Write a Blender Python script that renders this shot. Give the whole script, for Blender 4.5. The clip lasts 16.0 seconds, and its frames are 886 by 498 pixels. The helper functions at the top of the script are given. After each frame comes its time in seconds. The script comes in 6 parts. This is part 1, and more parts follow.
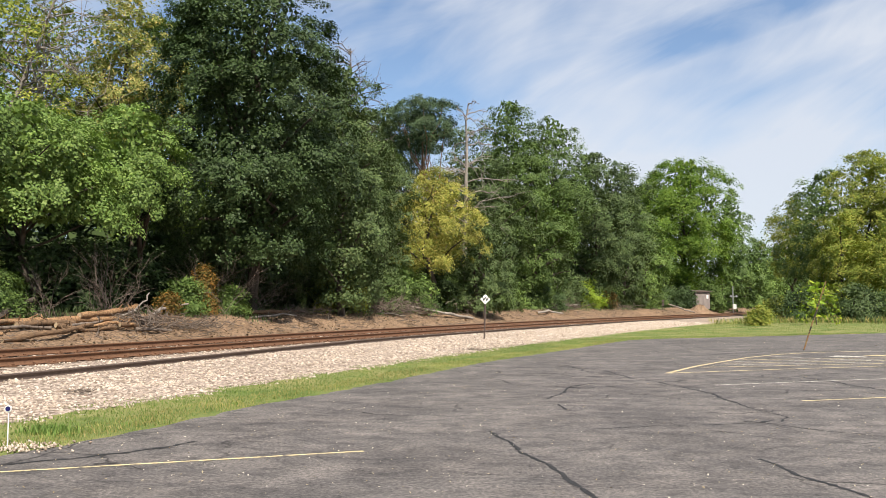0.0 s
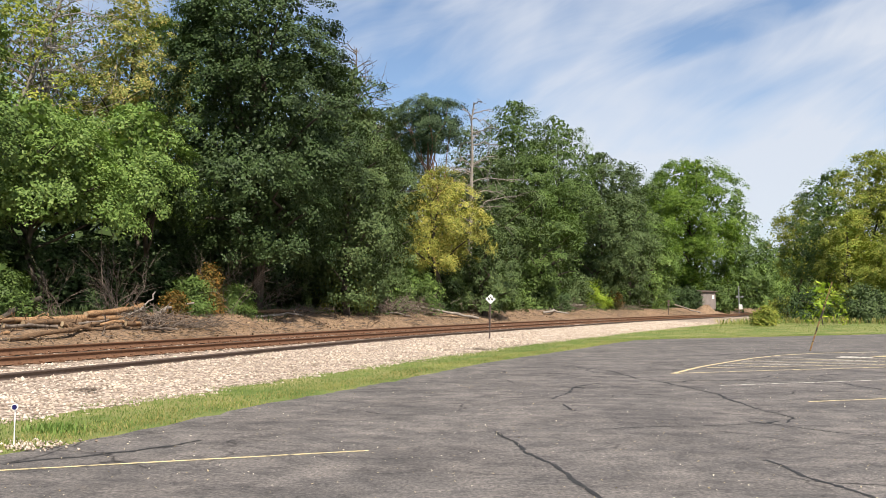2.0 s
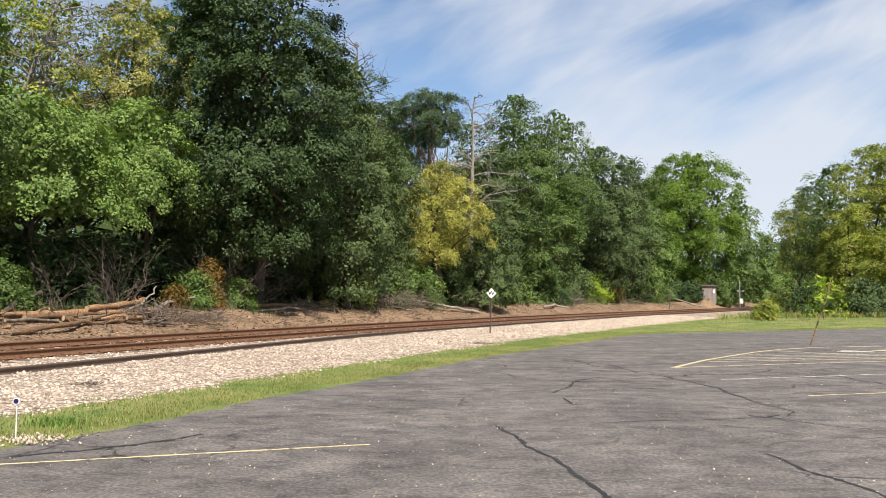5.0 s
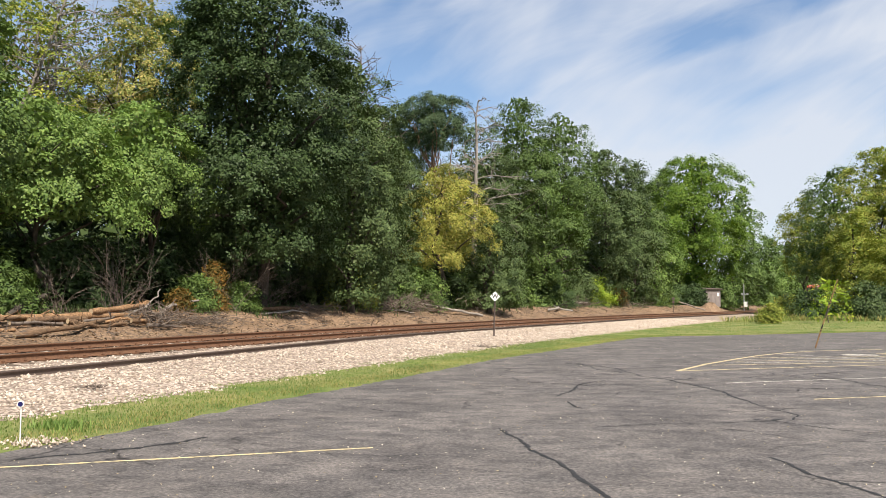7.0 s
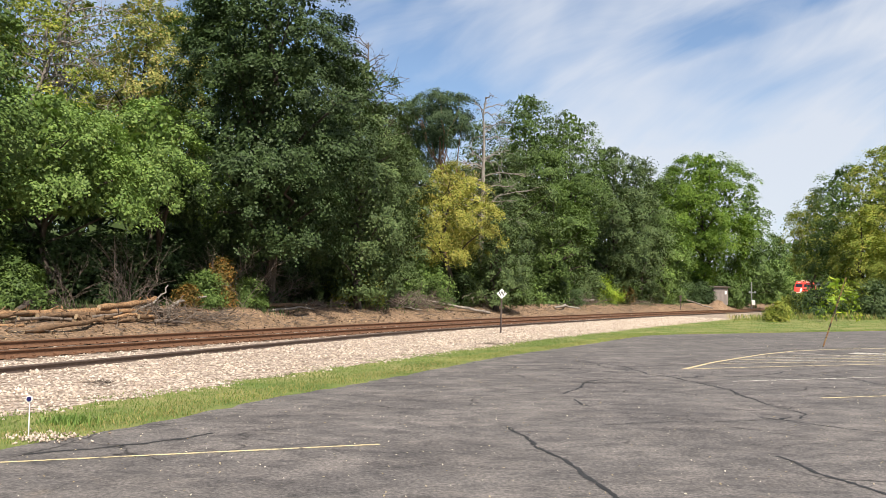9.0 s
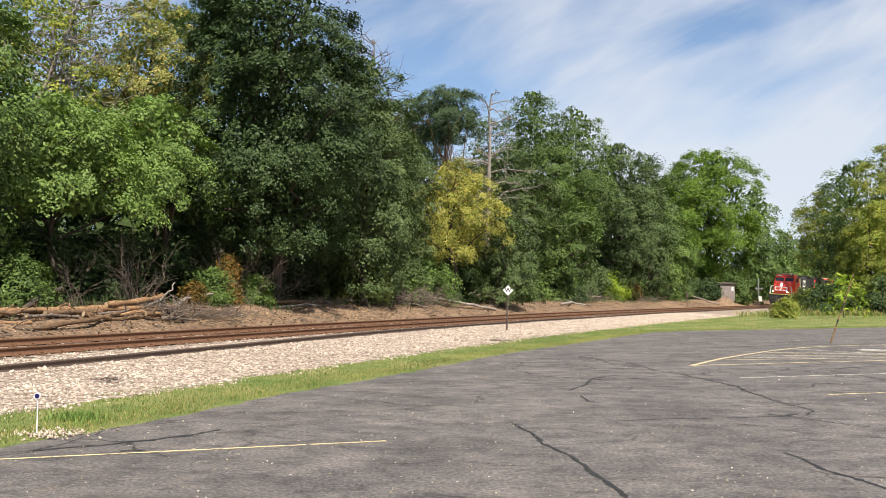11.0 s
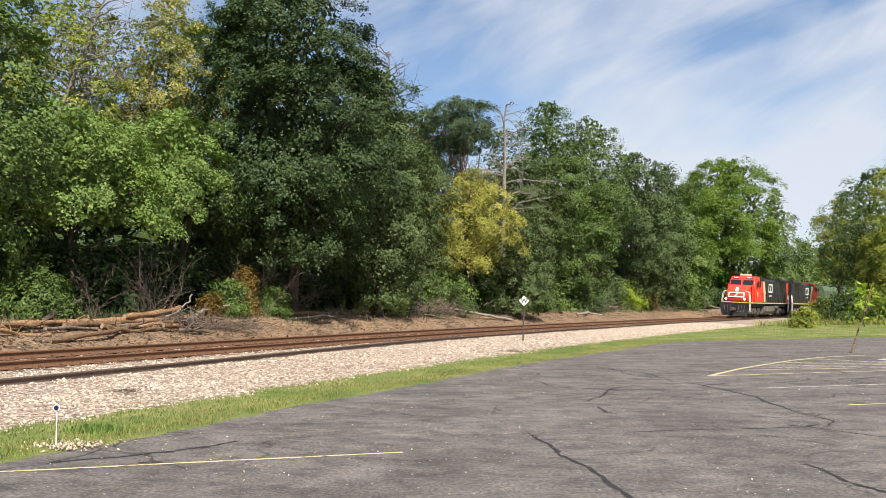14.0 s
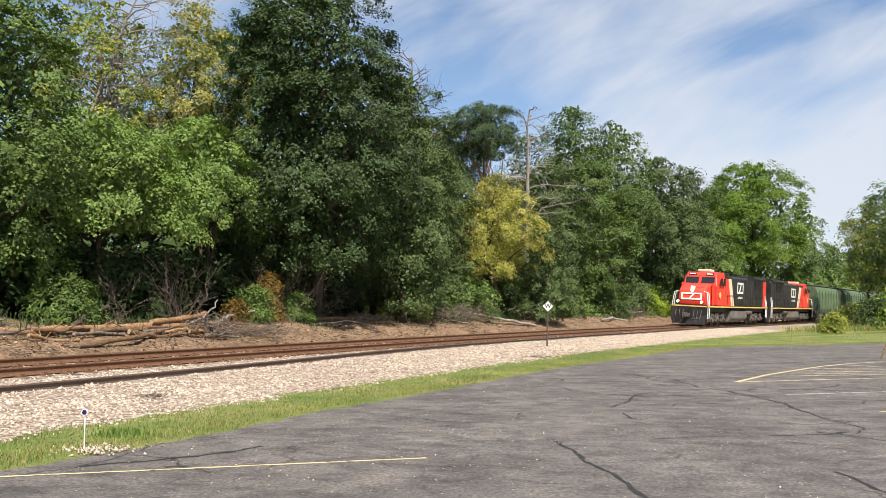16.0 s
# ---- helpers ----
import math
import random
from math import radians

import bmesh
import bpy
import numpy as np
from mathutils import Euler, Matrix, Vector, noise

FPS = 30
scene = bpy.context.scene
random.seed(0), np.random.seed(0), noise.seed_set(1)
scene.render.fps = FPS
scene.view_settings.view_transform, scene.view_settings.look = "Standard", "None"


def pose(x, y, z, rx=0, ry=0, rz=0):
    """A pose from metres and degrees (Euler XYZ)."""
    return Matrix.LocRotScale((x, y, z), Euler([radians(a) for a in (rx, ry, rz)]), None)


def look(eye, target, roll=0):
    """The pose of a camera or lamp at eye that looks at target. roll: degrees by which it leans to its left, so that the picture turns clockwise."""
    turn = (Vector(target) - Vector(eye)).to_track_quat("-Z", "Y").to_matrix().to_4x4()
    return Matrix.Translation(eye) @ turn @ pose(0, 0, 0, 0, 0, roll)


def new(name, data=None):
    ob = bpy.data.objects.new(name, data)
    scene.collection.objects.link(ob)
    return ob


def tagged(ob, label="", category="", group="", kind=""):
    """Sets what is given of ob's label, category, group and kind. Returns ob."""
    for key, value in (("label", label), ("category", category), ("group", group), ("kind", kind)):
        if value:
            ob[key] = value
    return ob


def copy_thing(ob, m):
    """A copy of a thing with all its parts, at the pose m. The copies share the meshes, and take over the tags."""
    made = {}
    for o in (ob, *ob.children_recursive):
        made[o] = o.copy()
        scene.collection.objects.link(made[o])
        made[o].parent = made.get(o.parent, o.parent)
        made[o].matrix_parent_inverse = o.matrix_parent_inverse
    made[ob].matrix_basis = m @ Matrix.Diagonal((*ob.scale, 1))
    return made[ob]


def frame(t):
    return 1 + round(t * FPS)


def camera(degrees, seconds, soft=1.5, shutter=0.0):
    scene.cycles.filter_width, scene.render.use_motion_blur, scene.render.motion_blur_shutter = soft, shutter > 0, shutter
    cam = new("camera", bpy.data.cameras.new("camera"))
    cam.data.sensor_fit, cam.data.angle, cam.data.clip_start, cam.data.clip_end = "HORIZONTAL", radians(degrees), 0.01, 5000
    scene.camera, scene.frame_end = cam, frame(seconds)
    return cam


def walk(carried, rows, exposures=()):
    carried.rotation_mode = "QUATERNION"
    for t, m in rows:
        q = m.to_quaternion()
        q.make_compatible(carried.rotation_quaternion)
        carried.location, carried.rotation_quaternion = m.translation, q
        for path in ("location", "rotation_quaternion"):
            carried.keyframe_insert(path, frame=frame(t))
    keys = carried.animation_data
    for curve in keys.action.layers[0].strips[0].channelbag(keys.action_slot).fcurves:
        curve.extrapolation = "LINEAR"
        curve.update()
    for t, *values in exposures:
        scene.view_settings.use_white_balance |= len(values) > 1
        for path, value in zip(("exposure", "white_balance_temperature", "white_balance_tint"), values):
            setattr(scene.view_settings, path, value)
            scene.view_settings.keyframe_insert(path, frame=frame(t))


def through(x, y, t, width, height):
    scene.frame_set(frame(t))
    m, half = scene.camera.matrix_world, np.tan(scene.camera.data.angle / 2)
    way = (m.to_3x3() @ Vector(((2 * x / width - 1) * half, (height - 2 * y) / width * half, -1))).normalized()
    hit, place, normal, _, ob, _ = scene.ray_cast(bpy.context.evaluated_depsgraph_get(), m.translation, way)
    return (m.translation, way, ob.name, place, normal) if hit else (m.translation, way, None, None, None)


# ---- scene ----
cam = camera(57.01, 16.0, soft=0.7)


def cam_row(t, yaw, pitch, roll):
    return t, pose(0, 0, 1.57, 90 + pitch, 0, yaw) @ pose(0, 0, 0, 0, 0, roll)


walk(cam, [
    cam_row(0.0, 0.0, 3.983, 0.0), cam_row(0.5, 0.068, 3.836, 0.133), cam_row(1.0, 0.214, 3.796, 0.181),
    cam_row(1.5, 0.308, 3.874, 0.176), cam_row(2.0, 0.374, 3.96, 0.132), cam_row(2.5, 0.443, 3.928, 0.134),
    cam_row(3.0, 0.474, 3.808, 0.139), cam_row(3.5, 0.429, 3.661, 0.11), cam_row(4.0, 0.367, 3.529, 0.094),
    cam_row(6.5, 0.615, 3.699, 0.14), cam_row(7.0, 0.687, 3.776, 0.139), cam_row(7.5, 0.829, 3.835, 0.259),
    cam_row(8.0, 0.905, 3.812, 0.313), cam_row(8.5, 1.001, 3.732, 0.329), cam_row(9.0, 1.174, 3.57, 0.351),
    cam_row(11.5, 1.677, 3.34, 0.196), cam_row(12.0, 1.741, 3.468, 0.057), cam_row(12.5, 1.876, 3.652, -0.063),
    cam_row(13.0, 2.097, 3.773, -0.084), cam_row(13.5, 2.41, 3.945, -0.058), cam_row(14.0, 2.7, 4.09, 0.031),
    cam_row(14.5, 3.051, 4.199, 0.094), cam_row(15.0, 3.387, 4.284, 0.108), cam_row(15.5, 3.759, 4.429, 0.065),
    cam_row(16.0, 4.346, 4.473, 0.009)])

# ---- daylight: high sun behind the viewer's right shoulder, thin streaky cloud ----
SUN_DIR = Vector((0.24, -0.57, 0.785)).normalized()
scene.view_settings.exposure = 0.7
sun = new("sun", bpy.data.lights.new("sun", "SUN"))
sun.data.energy, sun.data.angle, sun.data.color = 5.0, radians(0.55), (1.0, 0.92, 0.80)
sun.matrix_world = look((0, 0, 60), Vector((0, 0, 60)) - SUN_DIR)

world = bpy.data.worlds.new("sky")
scene.world = world
world.use_nodes = True
wn, wl = world.node_tree.nodes, world.node_tree.links
wn.clear()
sky = wn.new("ShaderNodeTexSky")
sky.sky_type, sky.sun_disc = "NISHITA", False
sky.sun_elevation = math.asin(SUN_DIR.z)
sky.sun_rotation = math.atan2(SUN_DIR.x, SUN_DIR.y)
sky.air_density, sky.dust_density, sky.ozone_density = 1.0, 0.3, 3.0
SKY = 0.092
tc = wn.new("ShaderNodeTexCoord")
sep = wn.new("ShaderNodeSeparateXYZ")
wl.new(tc.outputs["Generated"], sep.inputs[0])


def wmath(op, a, b, clamp=False):
    n = wn.new("ShaderNodeMath")
    n.operation, n.use_clamp = op, clamp
    for i, v in enumerate((a, b)):
        if hasattr(v, "node"):
            wl.new(v, n.inputs[i])
        else:
            n.inputs[i].default_value = v
    return n.outputs[0]


# cloud streaks: tangents of azimuth and height, turned so that one axis runs along the wind
fwd = wmath("MAXIMUM", sep.outputs[1], 0.12)
az, el = wmath("DIVIDE", sep.outputs[0], fwd), wmath("DIVIDE", sep.outputs[2], fwd)
comb = wn.new("ShaderNodeCombineXYZ")
wl.new(az, comb.inputs[0]), wl.new(el, comb.inputs[1])


def cloud_noise(scale, along, rot, detail, rough, off, dist):
    mp = wn.new("ShaderNodeMapping")
    mp.vector_type = "TEXTURE"
    mp.inputs["Scale"].default_value = (along, 1, 1)
    mp.inputs["Rotation"].default_value = (0, 0, radians(rot))
    mp.inputs["Location"].default_value = (off, off * 0.37, 0)
    wl.new(comb.outputs[0], mp.inputs[0])
    nz = wn.new("ShaderNodeTexNoise")
    nz.inputs["Scale"].default_value, nz.inputs["Detail"].default_value = scale, detail
    nz.inputs["Roughness"].default_value, nz.inputs["Distortion"].default_value = rough, dist
    wl.new(mp.outputs[0], nz.inputs["Vector"])
    return nz.outputs["Fac"]


big = cloud_noise(5.0, 2.3, 27, 4, 0.5, 0.62, 0.5)
fine = cloud_noise(13.0, 3.6, 29, 7, 0.6, 1.7, 0.8)
# the deck thickens from left to right and towards the horizon
side = wmath("MULTIPLY", wmath("ADD", az, 0.07, True), 7.0, True)
low = wmath("MULTIPLY", wmath("SUBTRACT", 0.30, el, True), 1.3, True)
mixv = wmath("ADD", wmath("MULTIPLY", big, 0.68), wmath("MULTIPLY", fine, 0.24))
mixv = wmath("ADD", mixv, wmath("ADD", wmath("MULTIPLY", side, 0.115), wmath("MULTIPLY", low, 0.10)))
# a clear lane between two long streaks, rising along the wind
lane = wmath("SUBTRACT", wmath("SUBTRACT", el, 0.335), wmath("MULTIPLY", wmath("SUBTRACT", az, 0.30), 0.36))
lane = wmath("SUBTRACT", 1.0, wmath("MULTIPLY", wmath("MULTIPLY", lane, lane), 900.0), True)
lane = wmath("MULTIPLY", lane, wmath("MULTIPLY", wmath("SUBTRACT", az, 0.16, True), 9.0, True))
mixv = wmath("SUBTRACT", mixv, wmath("MULTIPLY", lane, 0.13))
ramp = wn.new("ShaderNodeValToRGB")
ramp.color_ramp.elements[0].position, ramp.color_ramp.elements[1].position = 0.425, 0.615
ramp.color_ramp.elements[0].color, ramp.color_ramp.elements[1].color = (0.05, 0.05, 0.05, 1), (0.86, 0.86, 0.86, 1)
wl.new(mixv, ramp.inputs[0])
cover = ramp.outputs[0]
mixc = wn.new("ShaderNodeMix")
mixc.data_type = "RGBA"
wl.new(cover, mixc.inputs["Factor"])
hue = wn.new("ShaderNodeHueSaturation")
hue.inputs["Saturation"].default_value = 1.0
wl.new(sky.outputs[0], hue.inputs["Color"])
wl.new(hue.outputs[0], mixc.inputs["A"])
mixc.inputs["B"].default_value = (5.15, 5.4, 5.9, 1)
bg = wn.new("ShaderNodeBackground")
bg.inputs["Strength"].default_value = SKY
wl.new(mixc.outputs["Result"], bg.inputs["Color"])
wo = wn.new("ShaderNodeOutputWorld")
wl.new(bg.outputs[0], wo.inputs["Surface"])


# ---- materials ----
class Mat:
    """A small builder of node materials on object or world coordinates."""

    def __init__(self, name, rough=0.8, metal=0.0, spec=0.3):
        self.m = bpy.data.materials.new(name)
        self.m.use_nodes = True
        self.n, self.l = self.m.node_tree.nodes, self.m.node_tree.links
        self.b = self.n["Principled BSDF"]
        self.b.inputs["Roughness"].default_value = rough
        self.b.inputs["Metallic"].default_value = metal
        self.b.inputs["Specular IOR Level"].default_value = spec
        geo = self.n.new("ShaderNodeNewGeometry")
        self.pos, self.island = geo.outputs["Position"], geo.outputs["Random Per Island"]
        self.obj = self.n.new("ShaderNodeTexCoord").outputs["Object"]
        self.rand = self.n.new("ShaderNodeObjectInfo").outputs["Random"]

    def noise(self, scale, detail=4, rough=0.55, vec=None, stretch=(1, 1, 1), dist=0.0):
        mp = self.n.new("ShaderNodeMapping")
        mp.inputs["Scale"].default_value = stretch
        self.l.new(vec or self.pos, mp.inputs[0])
        t = self.n.new("ShaderNodeTexNoise")
        for k, v in (("Scale", scale), ("Detail", detail), ("Roughness", rough), ("Distortion", dist)):
            t.inputs[k].default_value = v
        self.l.new(mp.outputs[0], t.inputs["Vector"])
        return t.outputs["Fac"]

    def voronoi(self, scale, vec=None):
        t = self.n.new("ShaderNodeTexVoronoi")
        t.inputs["Scale"].default_value = scale
        self.l.new(vec or self.pos, t.inputs["Vector"])
        return t

    def ramp(self, fac, *stops):
        r = self.n.new("ShaderNodeValToRGB")
        while len(r.color_ramp.elements) < len(stops):
            r.color_ramp.elements.new(0.5)
        for e, (p, c) in zip(r.color_ramp.elements, stops):
            e.position, e.color = p, (*c, 1) if len(c) == 3 else c
        self.l.new(fac, r.inputs[0])
        return r.outputs[0]

    def mix(self, fac, a, b, mode="MIX"):
        x = self.n.new("ShaderNodeMix")
        x.data_type, x.blend_type = "RGBA", mode
        for key, v in (("Factor", fac), ("A", a), ("B", b)):
            if isinstance(v, (int, float)):
                x.inputs[key].default_value = v
            elif isinstance(v, tuple):
                x.inputs[key].default_value = (*v, 1)
            else:
                self.l.new(v, x.inputs[key])
        return x.outputs["Result"]

    def color(self, c):
        if isinstance(c, tuple):
            self.b.inputs["Base Color"].default_value = (*c, 1)
        else:
            self.l.new(c, self.b.inputs["Base Color"])
        return self

    def bump(self, fac, strength=0.4, depth=0.01):
        x = self.n.new("ShaderNodeBump")
        x.inputs["Strength"].default_value, x.inputs["Distance"].default_value = strength, depth
        self.l.new(fac, x.inputs["Height"])
        self.l.new(x.outputs[0], self.b.inputs["Normal"])
        return self

    def roughness(self, fac):
        self.l.new(fac, self.b.inputs["Roughness"])
        return self


def leaf_mat(name, a, b, c, gloss=0.35, through=0.3):
    """Foliage: three tints picked leaf by leaf, drifting over the crown, with light coming through."""
    k = Mat(name, 0.52, 0, gloss * 0.32)
    tint = k.ramp(k.island, (0.0, a), (0.5, b), (1.0, c))
    drift = k.ramp(k.noise(0.45, 3), (0.3, (0.72, 0.72, 0.72)), (0.7, (1.2, 1.2, 1.12)))
    col = k.mix(1.0, tint, drift, "MULTIPLY")
    k.color(col)
    tr = k.n.new("ShaderNodeBsdfTranslucent")
    k.l.new(k.mix(1.0, col, (1.15, 1.25, 0.65), "MULTIPLY"), tr.inputs["Color"])
    ms = k.n.new("ShaderNodeMixShader")
    ms.inputs[0].default_value = through * 0.6
    k.l.new(k.b.outputs[0], ms.inputs[1]), k.l.new(tr.outputs[0], ms.inputs[2])
    k.l.new(ms.outputs[0], k.n["Material Output"].inputs["Surface"])
    return k.m


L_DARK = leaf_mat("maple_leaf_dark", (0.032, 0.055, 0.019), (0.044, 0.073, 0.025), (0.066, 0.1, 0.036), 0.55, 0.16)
L_MID = leaf_mat("leaf_mid_green", (0.062, 0.104, 0.028), (0.09, 0.142, 0.038), (0.14, 0.2, 0.054), 0.5, 0.28)
L_BRIGHT = leaf_mat("leaf_bright_green", (0.1, 0.165, 0.04), (0.14, 0.22, 0.054), (0.21, 0.285, 0.08), 0.6, 0.34)
L_SUN = leaf_mat("leaf_sunny_green", (0.085, 0.15, 0.022), (0.125, 0.205, 0.03), (0.2, 0.275, 0.045), 0.4, 0.42)
L_LIME = leaf_mat("leaf_lime", (0.16, 0.26, 0.03), (0.24, 0.34, 0.04), (0.34, 0.38, 0.05), 0.3, 0.4)
L_YELLOW = leaf_mat("leaf_yellow", (0.19, 0.23, 0.05), (0.29, 0.29, 0.065), (0.42, 0.35, 0.1), 0.25, 0.35)
L_PALE = leaf_mat("leaf_pale_yellow", (0.15, 0.2, 0.06), (0.27, 0.28, 0.09), (0.47, 0.37, 0.14), 0.25, 0.4)
L_OLIVE = leaf_mat("leaf_olive", (0.14, 0.195, 0.036), (0.23, 0.27, 0.05), (0.37, 0.345, 0.08), 0.3, 0.42)
L_GREY = leaf_mat("leaf_grey_green", (0.058, 0.09, 0.034), (0.082, 0.122, 0.046), (0.13, 0.168, 0.066), 0.45, 0.24)
L_PINE = leaf_mat("pine_needle", (0.045, 0.075, 0.036), (0.065, 0.10, 0.046), (0.09, 0.125, 0.06), 0.3, 0.12)
L_RUST = leaf_mat("leaf_rust", (0.07, 0.075, 0.024), (0.14, 0.1, 0.03), (0.26, 0.13, 0.035), 0.25, 0.3)
L_GRASS = leaf_mat("grass_blade", (0.1, 0.155, 0.04), (0.145, 0.21, 0.055), (0.24, 0.27, 0.09), 0.2, 0.3)
L_DRY = leaf_mat("dry_grass", (0.27, 0.26, 0.09), (0.33, 0.29, 0.11), (0.4, 0.33, 0.15), 0.2, 0.3)


def bark_mat(name, a, b):
    k = Mat(name, 0.9, 0, 0.2)
    f = k.noise(9, 6, 0.65, k.pos, (1, 1, 0.22))
    k.color(k.ramp(f, (0.3, a), (0.7, b))).bump(f, 0.7, 0.03)
    return k.m


BARK = bark_mat("bark_brown", (0.03, 0.024, 0.019), (0.10, 0.082, 0.066))
BARK_GREY = bark_mat("bark_weathered", (0.13, 0.11, 0.095), (0.34, 0.30, 0.26))
BARK_PINE = bark_mat("bark_orange", (0.14, 0.08, 0.05), (0.32, 0.19, 0.11))
TWIG = bark_mat("dead_twig", (0.085, 0.065, 0.052), (0.21, 0.17, 0.14))

k = Mat("asphalt", 0.85, 0, 0.3)
patch = k.noise(0.6, 9, 0.72, k.pos, (0.9, 1.1, 1), 0.3)
agg = k.noise(24, 8, 0.85)
col = k.ramp(patch, (0.28, (0.075, 0.069, 0.067)), (0.5, (0.122, 0.112, 0.107)), (0.72, (0.18, 0.165, 0.155)))
streak = k.ramp(k.noise(0.9, 6, 0.7, k.pos, (0.6, 1.3, 1)), (0.42, (0.85, 0.85, 0.86)), (0.66, (1.18, 1.16, 1.14)))
col = k.mix(1.0, col, streak, "MULTIPLY")
blot = k.ramp(k.noise(2.6, 7, 0.72, k.pos, (0.85, 1.15, 1), 0.4), (0.38, (0.62, 0.62, 0.63)), (0.50, (0.98, 0.98, 0.98)), (0.68, (1.22, 1.2, 1.17)))
col = k.mix(1.0, col, blot, "MULTIPLY")
cell = k.n.new("ShaderNodeTexVoronoi")
cell.feature = "DISTANCE_TO_EDGE"
cell.inputs["Scale"].default_value = 0.55
warp = k.n.new("ShaderNodeVectorMath")
warp.operation = "MULTIPLY_ADD"
nzc = k.n.new("ShaderNodeTexNoise")
nzc.inputs["Scale"].default_value, nzc.inputs["Detail"].default_value = 1.4, 7
k.l.new(k.pos, nzc.inputs["Vector"])
k.l.new(nzc.outputs["Color"], warp.inputs[0])
warp.inputs[1].default_value = (0.9, 0.9, 0)
k.l.new(k.pos, warp.inputs[2])
k.l.new(warp.outputs[0], cell.inputs["Vector"])
hair = k.ramp(cell.outputs["Distance"], (0.004, (0.32, 0.32, 0.32)), (0.016, (1, 1, 1)))
hair = k.mix(k.ramp(k.noise(0.3, 3), (0.5, (0, 0, 0)), (0.58, (1, 1, 1))), (1.0, 1.0, 1.0), hair)
col = k.mix(1.0, col, hair, "MULTIPLY")
rust = k.ramp(k.noise(0.5, 6, 0.65, k.pos, (1, 1, 1), 0.5), (0.64, (0, 0, 0)), (0.78, (0.6, 0.6, 0.6)))
col = k.mix(rust, col, (0.16, 0.125, 0.09))
col = k.mix(1.0, col, k.ramp(agg, (0.38, (0.4, 0.4, 0.4)), (0.5, (0.98, 0.97, 0.96)), (0.62, (1.8, 1.76, 1.7))), "MULTIPLY")
k.color(col).bump(k.noise(90, 3, 0.7), 0.55, 0.006)
ASPHALT = k.m
k = Mat("crack_filler", 0.75, 0, 0.3)
k.color(k.ramp(k.noise(6, 4), (0.3, (0.016, 0.016, 0.017)), (0.7, (0.035, 0.034, 0.034)))).bump(k.noise(40), 0.4, 0.01)
TAR = k.m


def paint_mat(name, c, worn=0.5):
    q = Mat(name, 0.75, 0, 0.3)
    w = q.ramp(q.noise(7, 7, 0.75), (worn - 0.05, (0, 0, 0)), (worn + 0.08, (1, 1, 1)))
    q.color(q.mix(w, (0.09, 0.085, 0.08), c)).bump(q.noise(90, 3), 0.4, 0.005)
    return q.m


PAINT_YELLOW = paint_mat("road_paint_yellow", (0.6, 0.49, 0.27), 0.42)
PAINT_PALE = paint_mat("road_paint_faded", (0.58, 0.54, 0.47), 0.45)

k = Mat("grass_soil", 0.95, 0, 0.1)
f = k.noise(3.0, 8, 0.7)
k.color(k.mix(k.ramp(k.noise(0.5, 5), (0.4, (0, 0, 0)), (0.65, (1, 1, 1))), k.ramp(f, (0.3, (0.085, 0.125, 0.035)), (0.7, (0.16, 0.2, 0.06))),
              k.ramp(f, (0.3, (0.2, 0.2, 0.07)), (0.7, (0.3, 0.27, 0.12))))).bump(k.noise(25, 4), 0.8, 0.05)
GRASS_SOIL = k.m
k = Mat("dirt", 0.95, 0, 0.1)
f = k.noise(1.3, 9, 0.68)
# dark spots put small shadow patches into the colour, along with litter
k.color(k.mix(k.ramp(k.noise(9, 5, 0.7), (0.45, (0, 0, 0)), (0.62, (1, 1, 1))), k.ramp(f, (0.3, (0.17, 0.108, 0.067)), (0.7, (0.38, 0.26, 0.17))), (0.095, 0.066, 0.046))).bump(k.noise(11, 6, 0.7), 0.9, 0.08)
DIRT = k.m
k = Mat("forest_litter", 0.95, 0, 0.1)
f = k.noise(5, 8, 0.7)
k.color(k.ramp(f, (0.3, (0.035, 0.03, 0.02)), (0.6, (0.09, 0.075, 0.045)), (0.8, (0.06, 0.09, 0.025)))).bump(f, 0.9, 0.08)
LITTER = k.m
k = Mat("ballast_bed", 0.95, 0, 0.2)
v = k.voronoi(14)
# gaps between stones darkened in the colour, in place of shade there
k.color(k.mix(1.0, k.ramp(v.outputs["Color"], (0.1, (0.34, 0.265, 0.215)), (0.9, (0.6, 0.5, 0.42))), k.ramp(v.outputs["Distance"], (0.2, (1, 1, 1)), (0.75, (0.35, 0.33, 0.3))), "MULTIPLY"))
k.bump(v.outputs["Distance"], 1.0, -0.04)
BALLAST = k.m
k = Mat("ballast_stone", 0.9, 0, 0.25)
k.color(k.mix(1.0, k.ramp(k.island, (0.0, (0.2, 0.15, 0.12)), (0.25, (0.38, 0.31, 0.25)), (0.7, (0.52, 0.44, 0.365)), (1.0, (0.6, 0.53, 0.46))),
              k.ramp(k.noise(0.8, 4), (0.3, (0.85, 0.83, 0.8)), (0.7, (1.1, 1.08, 1.05))), "MULTIPLY")).bump(k.noise(60, 3), 0.4, 0.01)
STONE = k.m


def steel(name, a, b, rough=0.7, metal=0.3):
    q = Mat(name, rough, metal, 0.4)
    g = q.noise(14, 6, 0.65, q.pos, (1, 1, 2.5))
    q.color(q.ramp(g, (0.3, a), (0.7, b))).bump(q.noise(80, 3), 0.3, 0.004)
    return q.m


